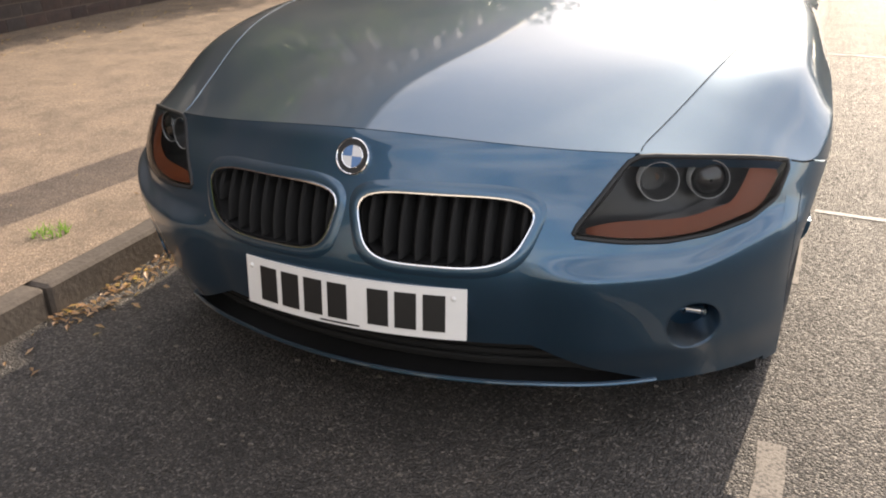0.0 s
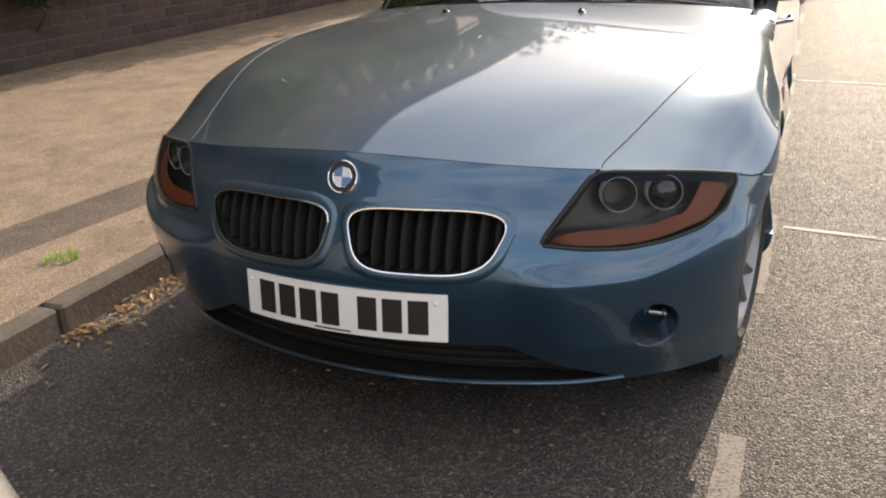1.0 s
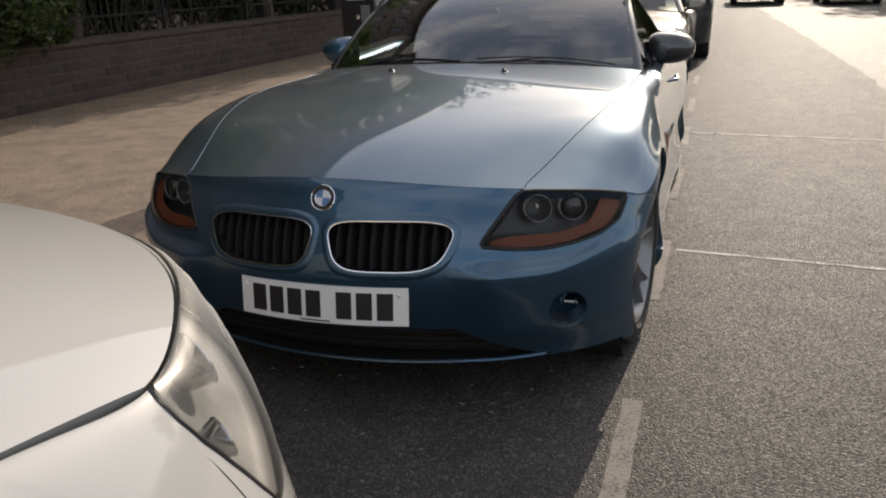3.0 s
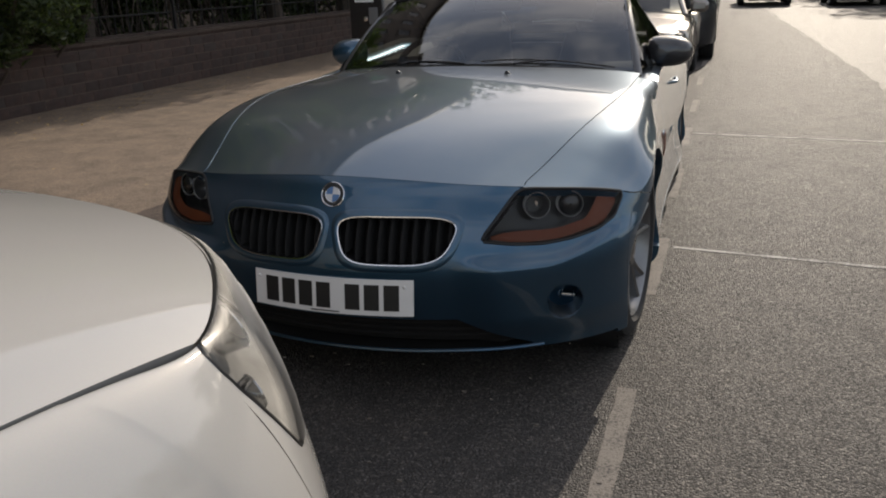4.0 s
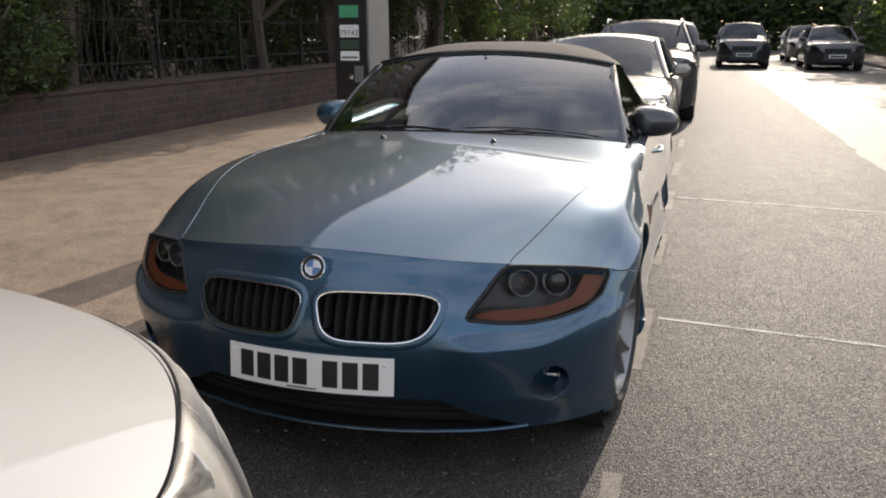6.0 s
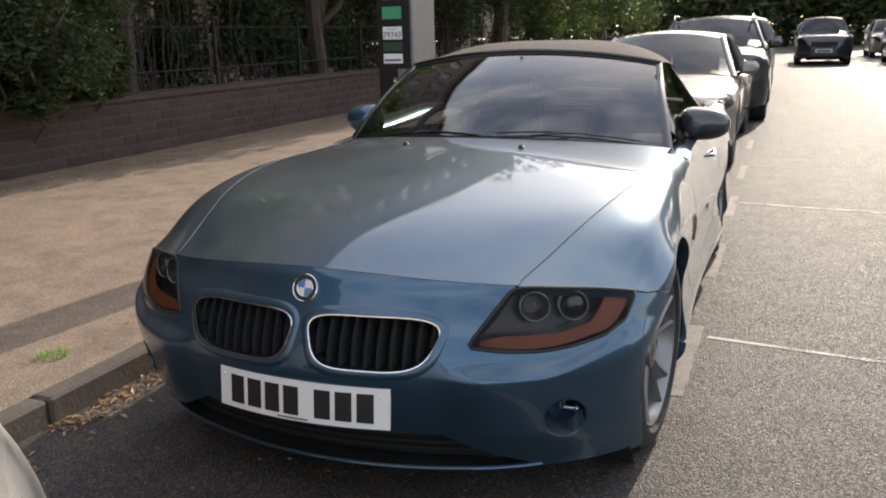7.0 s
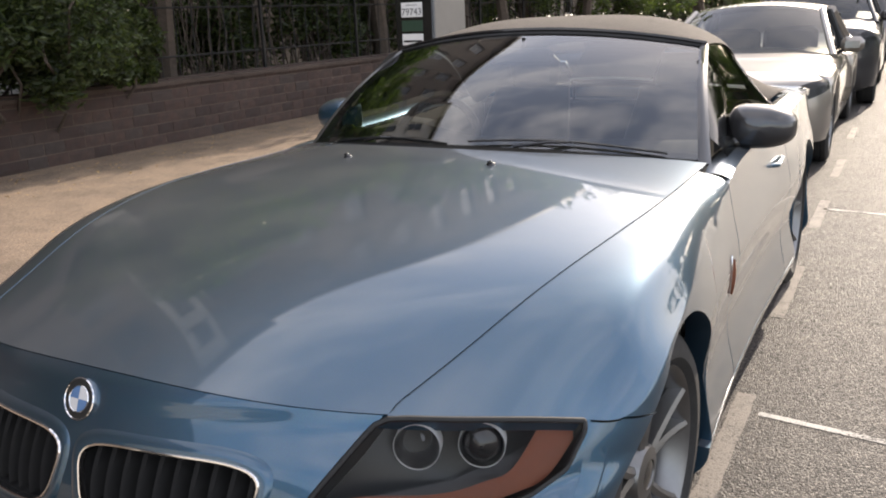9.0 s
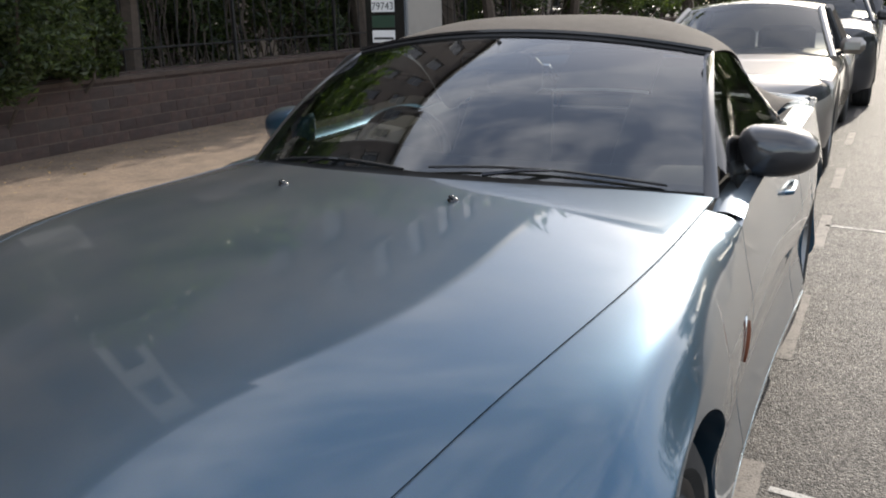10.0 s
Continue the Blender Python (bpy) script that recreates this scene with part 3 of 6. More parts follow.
# crowns stand out of view, spaced to shade the strip along the wall
for i, (x, y) in enumerate(((-5.95, 6.0), (-5.95, 10.4), (-5.5, 14.2), (-5.4, 18.6))):
    shade_tree((x, y, 0.15), "unseen leafy tree added behind the wall to shade it and the pavement", 200 + i)
m = Mesh()
for i in range(16):
    leaves(m, (-7.3 + 0.2 * math.sin(i * 2.2), 4.6 + i * 0.95, 1.1 + 0.15 * math.sin(i * 1.4)), 1.05, 900, 0.06, 900 + i, (0.55, 0.85, 1.0), 0.2)
solo("garden_hedge", m, LEAF, "dark leafy hedge in the garden behind the railing", "hedge", kind="stuff")
m = Mesh()
r = random.Random(8)
for i in range(90):
    x, y = -6.0 - 0.9 * r.random(), 5.2 + 5.5 * r.random()
    limb(m, (x, y, 0.17), (x + r.gauss(0, 0.12), y + r.gauss(0, 0.12), 1.9 + 0.9 * r.random()), 0.011, 0.006, i, 0.04)
solo("cane_thicket", m, BARK, "thin bare upright canes in the garden", "plant", kind="stuff")
for i, (x, y, h, s) in enumerate(((-6.0, 10.5, 5.0, 2.2), (-6.0, 13.5, 7.0, 2.6), (-6.0, 16.5, 6.5, 2.5), (-6.0, 20.0, 8.0, 2.7), (-5.8, 25.5, 8.5, 2.8), (-5.8, 33, 9, 3.0), (-7.2, 6.5, 6.5, 1.7), (-7.6, -8.0, 8.0, 2.2))):
    tree((x, y, 0.15), h, s, 60 + i, "leafy street tree rising behind the brick wall", 3600, 0.13)
for i, (x, y, h, s) in enumerate(((10.5, 34, 11, 3.8), (10.0, 43, 12, 4.2), (9.5, 52, 12, 4.5), (12.0, 26, 10, 3.2))):
    tree((x, y, 0.1), h, s, 80 + i, "tall leafy tree shading the far pavement", 4200, 0.2)
for i, x in enumerate((-9, -4, 1.0, 6, 11, 17, 24, -15)):
    tree((x, 66 + 2.5 * math.sin(i * 2.1), 0.0), 9 + (i % 3), 3.8, 100 + i, "dark leafy tree closing the end of the street", 4200, 0.34, None)
m = Mesh()
for i in range(46):
    leaves(m, (-18 + i * 1.05, 60 + math.sin(i), 2.2), 2.8, 420, 0.32, 300 + i, (1, 0.7, 1.25), 0.1)
for i in range(30):
    leaves(m, (-22 + i * 1.9, 71 + math.sin(i * 1.7), 5.2), 3.6, 300, 0.6, 700 + i, (1, 0.6, 1.3), 0.1)
solo("far_hedge", m, LEAF, "tall dark hedge across the end of the street", "hedge", kind="stuff")
m = Mesh()
for i in range(40):
    leaves(m, (10.2 + 0.3 * math.sin(i * 1.3), 8 + i * 1.25, 1.6), 2.0, 420, 0.2, 400 + i, (0.7, 1, 1.25), 0.1)
solo("far_side_hedge", m, LEAF, "dark clipped hedge along the far pavement", "hedge", kind="stuff")


# ---- terrace of houses behind the gardens ----
def house(place, width, height, label, stucco, ny=3, ww=1.05):
    """Front faces +x at local x = 0, width along y."""
    h = thing("house", label, "house", place, group="terraced houses")
    wall_m = STUCCO if stucco else HOUSEB
    holes_ = []
    nz = 4
    hh = 1.9
    for j in range(nz):
        for i in range(ny):
            yc = width * (i + 0.5) / ny
            z0 = 1.1 + j * (height - 1.6) / nz
            holes_.append((yc - ww / 2, yc + ww / 2, z0, z0 + hh * (0.9 if j == nz - 1 else 1.0)))
    ys = sorted({0, width, *[v for a in holes_ for v in a[:2]]})
    zs = sorted({0, height, *[v for a in holes_ for v in a[2:]]})
    m = Mesh()
    for a, b in zip(ys, ys[1:]):
        for c, d in zip(zs, zs[1:]):
            if any(p <= a and b <= q and u <= c and d <= v for p, q, u, v in holes_):
                continue
            m.box((-0.3, a, c), (0.0, b, d))
    m.box((-9.0, 0, 0), (-8.7, width, height)).box((-8.7, 0, 0), (-0.3, 0.25, height)).box((-8.7, width - 0.25, 0), (-0.3, width, height))
    part("wall", m, wall_m, h, smooth=False)
    part("cornice", Mesh().box((-0.2, 0, height - 0.25), (0.28, width, height + 0.12), bevel=0.04), SASH, h, "pale cornice")
    rf = part("roof", roof_mesh(width, height), ROOFT, h)
    part("chimney", Mesh().box((-3.2, 0.1, height), (-1.8, 1.0, height + 2.1), bevel=0.03), HOUSEB, rf)
    for a, b, c, d in holes_:
        w = new("window")
        w.parent = h
        part("window_frame", Mesh().box((-0.14, a, c), (-0.06, a + 0.08, d)).box((-0.14, b - 0.08, c), (-0.06, b, d)).box((-0.14, a, d - 0.08), (-0.06, b, d)).box((-0.14, a, c), (-0.06, b, c + 0.08)).box((-0.13, a, (c + d) / 2 - 0.03), (-0.07, b, (c + d) / 2 + 0.03)), SASH, w, "sash frame", smooth=False)
        part("window_sill", Mesh().box((-0.1, a - 0.08, c - 0.1), (0.08, b + 0.08, c), bevel=0.015), SASH, w, smooth=False)
        part("pane", Mesh().box((-0.105, a + 0.07, c + 0.07), (-0.098, b - 0.07, d - 0.07)), GLOSSB, w, smooth=False)
    return h


def roof_mesh(width, height):
    m = Mesh()
    m.add([(0.1, 0, height + 0.1), (0.1, width, height + 0.1), (-4.5, width, height + 0.9), (-4.5, 0, height + 0.9), (-9, width, height), (-9, 0, height)], [(0, 1, 2, 3), (3, 2, 4, 5)])
    return m


first = house((-10.3, 8.75, 0), 7.0, 15.0, "tall brick terraced house with sash windows", False)
for i in (1, 2, 3):
    copy_thing(first, pose(-10.3, 8.75 + 7.0 * i, 0))
house((-9.5, 1.7, 0), 4.2, 14.6, "brick house stepped forward of the terrace", False, 2)
house((-9.5, 5.91, 0), 1.1, 14.6, "narrow white stuccoed house front with small windows", True, 1, 0.6)
house((-9.5, 7.02, 0), 1.7, 14.6, "narrow brick house front beside the stuccoed one", False, 1)
for i in (1, 2, 3, 4):
    copy_thing(first, pose(-9.9, 1.7 - 7.0 * i, 0))


# ---- parking machine by the kerb ----
pm = thing("parking_machine", "tall grey steel parking machine with a black front panel", "parking machine", (-1.575, 3.76, 0.1))
part("cabinet", Mesh().box((0, 0.012, 0.0), (0.275, 0.44, 1.78), bevel=0.012), GREYM, pm)
part("front_panel", Mesh().box((0.006, 0.0, 0.06), (0.269, 0.014, 1.76), bevel=0.005), GLOSSB, pm, "black front panel")
part("hood_cap", Mesh().box((-0.012, -0.02, 1.775), (0.287, 0.452, 1.83), bevel=0.014), GREYM, pm)
part("plinth", Mesh().box((-0.015, -0.01, -0.003), (0.29, 0.455, 0.05), bevel=0.01), IRON, pm)


def label_plate(name, x0, x1, z0, z1, mat):
    return part(name, Mesh().box((x0, -0.004, z0), (x1, 0.002, z1), bevel=0.001), mat, pm, smooth=False)


def lettering(name, text, size, place, mat, parent):
    cu = bpy.data.curves.new(name, "FONT")
    cu.body, cu.size, cu.extrude, cu.align_x = text, size, 0.0004, "CENTER"
    ob = new(name, cu)
    me = bpy.data.meshes.new_from_object(ob)
    bpy.data.objects.remove(ob)
    me.materials.append(mat)
    ob = new(name, me)
    ob.parent = parent
    ob.matrix_basis = pose(*place, 90, 0, 0)
    return ob


a = label_plate("white_label", 0.052, 0.200, 1.185, 1.272, PLATEW)
lettering("lettering", "79743", 0.058, (0.126, -0.0055, 1.197), INK, a)
label_plate("lettering_bar", 0.085, 0.165, 1.253, 1.259, INK)
b = label_plate("white_label", 0.052, 0.200, 1.018, 1.085, PLATEW)
part("label_bar", Mesh().box((0.062, -0.0055, 1.035), (0.19, -0.004, 1.047)), INK, b, smooth=False)
label_plate("green_label", 0.052, 0.200, 1.325, 1.41, GREENL)
c = label_plate("white_label", 0.052, 0.200, 1.46, 1.53, PLATEW)
part("label_bar", Mesh().box((0.062, -0.0055, 1.487), (0.19, -0.004, 1.503)), INK, c, smooth=False)
label_plate("green_label", 0.052, 0.200, 1.10, 1.165, plain("dark_green_label", (0.02, 0.05, 0.03), 0.4, 0, 0.1, 30))
part("lock", Mesh().lathe([(0.0, 0.018), (-0.008, 0.017), (-0.009, 0.001)], (0.135, 0.0, 0.9), "y", 18), CHROME, pm)
part("coin_slot_plate", Mesh().box((0.16, -0.006, 0.86), (0.23, 0.002, 0.98), bevel=0.003), GREYM, pm)


# ---- the blue roadster: its skin as smooth functions ----
W = 0.897
AXLE_F, AXLE_R, TYRE, ARCH = 0.79, 3.285, 0.318, 0.36
y_nose = spl((0.13, 0.075), (0.17, 0.052), (0.22, 0.032), (0.28, 0.010), (0.34, -0.009), (0.4, -0.024), (0.45, -0.028), (0.5, -0.019), (0.55, -0.002), (0.62, 0.026), (0.67, 0.049), (0.70, 0.062), (0.73, 0.085))
z_mid = spl((0.07, 0.715), (0.3, 0.772), (0.6, 0.822), (1.0, 0.87), (1.245, 0.893), (1.7, 0.918))
crown = spl((0.07, 0.26), (0.235, 0.245), (0.45, 0.158), (0.75, 0.115), (1.1, 0.13), (1.4, 0.148), (1.7, 0.145))
wing_drop = spl((0.07, 0.09), (0.3, 0.110), (0.38, 0.121), (0.45, 0.134), (0.52, 0.130), (0.6, 0.108), (0.8, 0.075), (1.3, 0.045), (1.7, 0.04))
lift = spl((0.07, 0.012), (0.2, 0.025), (0.3, 0.024), (0.42, 0.026), (0.48, 0.033), (0.56, 0.042), (0.75, 0.052), (1.0, 0.05), (1.4, 0.03), (1.7, 0.015))
w_side = spl((0.645, 0.897), (0.9, 0.896), (1.3, 0.875), (1.8, 0.862), (2.4, 0.868), (3.1, 0.892), (3.5, 0.885), (4.06, 0.83))
tuck = spl((0.13, -0.05), (0.17, -0.012), (0.22, 0.004), (0.3, -0.008), (0.42, -0.024), (0.52, -0.006), (0.6, 0.0), (0.68, -0.014), (0.75, -0.03), (0.88, -0.055))
x_hood = spl((0.225, 0.547), (0.3, 0.569), (0.4, 0.598), (0.5, 0.626), (0.65, 0.665), (0.8, 0.696), (1.0, 0.724), (1.2, 0.736), (1.45, 0.738), (1.69, 0.740))
square = spl((0.1, 0.50), (0.25, 0.49), (0.35, 0.475), (0.42, 0.45), (0.48, 0.43), (0.54, 0.45), (0.6, 0.50), (0.66, 0.58), (0.7, 0.6), (0.9, 0.6))
seam_z = spl((0.5, 0.682), (0.54, 0.677), (0.726, 0.6525), (0.80, 0.6325), (0.853, 0.6125), (0.887, 0.59), (0.92, 0.57))
belt = spl((1.4, 0.80), (1.75, 0.828), (2.2, 0.838), (2.7, 0.852), (3.2, 0.875), (3.7, 0.872), (4.06, 0.845))


def smooth(v, a, b):
    q = np.clip((np.asarray(v, float) - a) / (b - a), 0, 1)
    return q * q * (3 - 2 * q)


def ledge(x, z):
    """The bumper stands proud under the headlights, and fades out towards the grilles."""
    return 0.033 * smooth(np.abs(x), 0.36, 0.52) * (1 - smooth(z, 0.460 + 0.05 * smooth(np.abs(x), 0.62, 0.82), 0.506 + 0.05 * smooth(np.abs(x), 0.66, 0.82))) * (1 - 0.8 * smooth(-z, -0.30, -0.18))


def corner(z):
    """How square the front corner is at a height."""
    return square(z)


def front_y(x, z):
    x, z = np.asarray(x, float), np.asarray(z, float)
    b = y_nose(z)
    y = b + (0.645 - b) * (1 - np.maximum(1 - (x / W) ** 2, 1e-9) ** corner(z))
    return y - ledge(x, z)


def shoulder(u, y):
    """The wing rolls over into the flank along its last few centimetres."""
    q = np.clip((u - (w_side(np.maximum(y, 0.645)) - 0.105)) / 0.07, 0, 1)
    return 0.05 * smooth(y, 0.5, 0.8) * (1 - np.sqrt(1 - q * q))


def top_z(x, y):
    u = np.abs(x)
    return z_mid(y) - crown(y) * u**2 + lift(y) * (u / 0.79) ** 3 - wing_drop(y) * (u / 0.87) ** 8 - shoulder(u, y)


def rim_z(x):
    """Height of the line along which the top meets the nose."""
    z = 0.68
    for _ in range(6):
        z = top_z(x, front_y(x, z))
    return z


def side(s, z):
    """A point of the flank: s to 1 round the front corner, then metres past y = 0.645."""
    if s <= 1:
        q = min(max((s - 0.73) / 0.27, 0), 1)
        q = q * q * (3 - 2 * q)
        b, t = float(y_nose(z)), s * math.pi / 2
        return ((W + float(tuck(z)) * q) * math.sin(t), b + (0.645 - b) * (1 - max(math.cos(t), 0) ** (2 * float(corner(z)))) - float(ledge(W * math.sin(t), z)) * (1 - float(smooth(s, 0.78, 0.95))), z)
    y = 0.645 + s - 1
    return (float(w_side(y) + tuck(z)), y, z)


def side_rim(s):
    z = 0.7
    for _ in range(6):
        x, y, _z = side(s, z)
        z = float(top_z(x, y)) if y < 1.4 else float(belt(y))
        if 1.3 < y < 1.7:
            q = (y - 1.3) / 0.4
            z = (1 - q) * float(top_z(x, y)) + q * float(belt(y))
    return z


def s_of_y(y):
    if y >= 0.645:
        return 1 + y - 0.645
    lo, hi = 0.0, 1.0
    for _ in range(30):
        mid = (lo + hi) / 2
        lo, hi = (mid, hi) if side(mid, 0.6)[1] < y else (lo, mid)
    return lo


def arch_z(y, low):
    """Bottom edge of the flank, raised over the wheels."""
    for c in (AXLE_F, AXLE_R):
        if abs(y - c) < ARCH:
            return max(low, TYRE + math.sqrt(ARCH**2 - (y - c) ** 2) * 1.01)
    return low


KID = (0.205, 0.542, 0.179, 0.065)


def kidney(x, z, side_sign=1.0, grow=0.0):
    """Below 1 inside a grille opening."""
    cx, cz, a, b = KID
    v = (z - cz) / (b + grow)
    u = (x * side_sign - cx + 0.010 * (1 - v) * 0.5) / (a + grow + 0.011 - 0.048 * (0.5 - 0.5 * v))
    return abs(u) ** (3.4 if u > 0 else 5.0) + abs(v) ** 3.4


def kidney_ring(side_sign, grow, n=72):
    cx, cz, a, b = KID
    out = []
    for t in np.linspace(0, 2 * math.pi, n, False):
        lo, hi = 0.0, 0.4
        for _ in range(26):
            r = (lo + hi) / 2
            lo, hi = (r, hi) if kidney((cx + r * math.cos(t)) * side_sign, cz + r * math.sin(t) * 0.5, side_sign, grow) < 1 else (lo, r)
        out.append(((cx + lo * math.cos(t)) * side_sign, cz + lo * math.sin(t) * 0.5))
    return out


LAMP = [(0.544, 0.684), (0.802, 0.645), (0.809, 0.613), (0.796, 0.568), (0.755, 0.542), (0.69, 0.5285), (0.616, 0.523), (0.538, 0.5275), (0.447, 0.5405)]


def lamp_out(x, z):
    """Signed distance to the outline of a headlight (below 0 inside)."""
    x = abs(x)
    d = -9.0
    for (ax, az_), (bx, bz) in zip(LAMP, LAMP[1:] + LAMP[:1]):
        ex, ez = bx - ax, bz - az_
        ln = math.hypot(ex, ez)
        d = max(d, ((z - az_) * ex - (x - ax) * ez) / ln)
    return d


def intake_out(x, z):
    u = abs(x) / 0.60
    lo, hi = 0.175 + 0.012 * u * u, 0.292 - 0.112 * max(u - 0.62, 0) / 0.38
    return max(lo - z, z - hi, abs(x) - 0.595)


def fog_out(x, z):
    return (math.hypot((abs(x) - 0.678) / 0.047, (z - 0.335) / 0.058) - 1) * 0.05


def holes(x, z):
    k = 1 if x > 0 else -1
    return min((kidney(x, z, k) - 1) * 0.03, lamp_out(x, z), intake_out(x, z), fog_out(x, z))


def on_front(x, z, out=0.0):
    """A point of the nose skin, moved out of it by some metres."""
    e = 1e-3
    y = float(front_y(x, z))
    n = np.array([(float(front_y(x + e, z)) - y) / e, -1.0, (float(front_y(x, z + e)) - y) / e])
    return np.array([x, y, z]) + out * n / np.linalg.norm(n)


NOSE_X = 0.815
S_WING = math.asin(NOSE_X / W) / (math.pi / 2)


def nose_skin():
    X = np.linspace(-NOSE_X, NOSE_X, 291)
    nz = 104
    Z = np.array([[(0.160 + 0.012 * min(abs(x) / 0.6, 1.0) ** 2) * (1 - t) + float(rim_z(x)) * t for x in X] for t in np.linspace(0, 1, nz)])
    G = np.stack([np.broadcast_to(X, Z.shape), front_y(np.broadcast_to(X, Z.shape), Z), Z], 2).copy()
    inside = np.zeros((nz - 1, len(X) - 1), bool)
    for i in range(nz - 1):
        for j in range(len(X) - 1):
            c = (G[i, j] + G[i + 1, j + 1]) / 2
            inside[i, j] = holes(c[0], c[2]) < 0
    touch = np.zeros((nz, len(X), 2), bool)
    for di in (0, 1):
        for dj in (0, 1):
            touch[di : nz - 1 + di, dj : len(X) - 1 + dj, 0] |= inside
            touch[di : nz - 1 + di, dj : len(X) - 1 + dj, 1] |= ~inside
    for i, j in zip(*np.nonzero(touch[..., 0] & touch[..., 1])):
        x, z = G[i, j, 0], G[i, j, 2]
        for _ in range(3):
            h, e = holes(x, z), 1e-4
            gx, gz = (holes(x + e, z) - h) / e, (holes(x, z + e) - h) / e
            q = gx * gx + gz * gz + 1e-6
            step = max(-0.006, min(0.006, h))
            x, z = x - step * gx / q, z - step * gz / q
        if i < nz - 1:
            G[i, j] = (x, float(front_y(x, z)), z)
    m = Mesh()
    n = len(X)
    F = [(i * n + j, i * n + j + 1, (i + 1) * n + j + 1, (i + 1) * n + j) for i in range(nz - 1) for j in range(n - 1) if not inside[i, j]]
    V = G.reshape(-1, 3)
    m.add(V, F)
    m.grid(np.stack([G[-1], G[-1] + (0, 0.012, -0.03)]))
    m.grid(np.stack([G[0], G[0] + (0, 0.12, 0.004)]), 1)
    return m


def stations(y0, y1, n):
    """Where the columns of a flank stand, closer over the wheels."""
    ys = set(np.linspace(y0, y1, n))
    for c in (AXLE_F, AXLE_R):
        for e in np.linspace(-ARCH, ARCH, 61):
            if y0 < c + e < y1:
                ys.add(c + e * 0.9999)
        for e in (-ARCH - 0.0015, ARCH + 0.0015):
            if y0 < c + e < y1:
                ys.add(c + e)
    return sorted(ys)


def flank(y0, y1, low, n=60, rows=26, band=""):
    """Columns of the flank between two stations, from the sill or arch up to the rim.
    Before the arch the bumper's seam parts it into a lower and an upper band."""
    P = []
    for y in stations(y0, y1, n):
        s = s_of_y(y)
        zt = side_rim(s)
        zb = arch_z(y, low)
        if band and y < 0.6:
            cut = min(float(seam_z(side(s, 0.6)[0])), zt - 0.002)
            if band == "low":
                zt, zb = cut - 0.0015, min(zb, cut - 0.003)
            else:
                zb = max(zb, cut + 0.0015)
        P.append([side(s, zb + (zt - zb) * t) for t in np.linspace(0, 1, rows)])
    return np.array(P)


def mirrored(P, k):
    return np.asarray(P) * np.array([k, 1, 1])


def wheel(parent, x, y, k, r=TYRE, width=0.225, spokes=5, name="wheel", rim_share=0.70, steer=0.0):
    """k: +1 where the outside faces +x."""
    w = new(name)
    w.parent = parent
    w.location = (x, y, r)
    w.rotation_euler = (0, 0, steer)
    half = width / 2
    m = Mesh()
    rim = r * rim_share
    flat = [(-half * 0.8, r - 0.004)]
    for q in (-0.45, 0.0, 0.45):
        flat += [(half * q - 0.008, r), (half * q - 0.005, r - 0.007), (half * q + 0.005, r - 0.007), (half * q + 0.008, r)]
    prof = [(-half * 0.8, rim), (-half, rim + 0.02), (-half * 0.98, r - 0.03), *flat, (half * 0.8, r - 0.004), (half * 0.98, r - 0.03), (half, rim + 0.02), (half * 0.8, rim)]
    m.lathe(prof, (0, 0, 0), "x", 48)
    part("tyre", m, RUBBER, w, "black road tyre")
    m = Mesh()
    o = k * half
    m.lathe([(o * 0.78, rim + 0.004), (o * 0.9, rim), (o * 0.8, rim - 0.012), (o * 0.3, rim - 0.03), (-o * 0.7, rim - 0.02)], (0, 0, 0), "x", 48)
    for i in range(spokes):
        a0 = 2 * math.pi * i / spokes + 0.3
        for d in (-1, 1):
            P = []
            for t in np.linspace(0, 1, 7):
                rr = 0.035 + (rim - 0.045) * t
                a = a0 + d * (0.10 + 0.13 * t)
                c = np.array([o * (0.62 + 0.2 * t * t), rr * math.cos(a), rr * math.sin(a)])
                tn = np.array([0, -math.sin(a), math.cos(a)])
                wd = 0.017 - 0.004 * t
                P.append([c - tn * wd - (k * 0.03, 0, 0), c - tn * wd * 0.8, c + (k * 0.006, 0, 0), c + tn * wd * 0.8, c + tn * wd - (k * 0.03, 0, 0)])
            m.grid(np.array(P))
    m.lathe([(o * 0.5, 0.07), (o * 0.72, 0.06), (o * 0.76, 0.034), (o * 0.7, 0.032)], (0, 0, 0), "x", 28)
    rim_ob = part("rim", m, ALLOY, w, "dusty silver alloy rim with twin spokes")
    m = Mesh().disc((o * 0.74, 0, 0), 0.032, "x", 24, 0, k * 0.004)
    part("hub_cap", m, GLOSSB, w)
    m = Mesh().lathe([(o * 0.1, 0.02), (o * 0.1, 0.14), (-o * 0.05, 0.14), (-o * 0.05, 0.02)], (0, 0, 0), "x", 32)
    part("brake_disc", m, ALLOY, w)
    return w


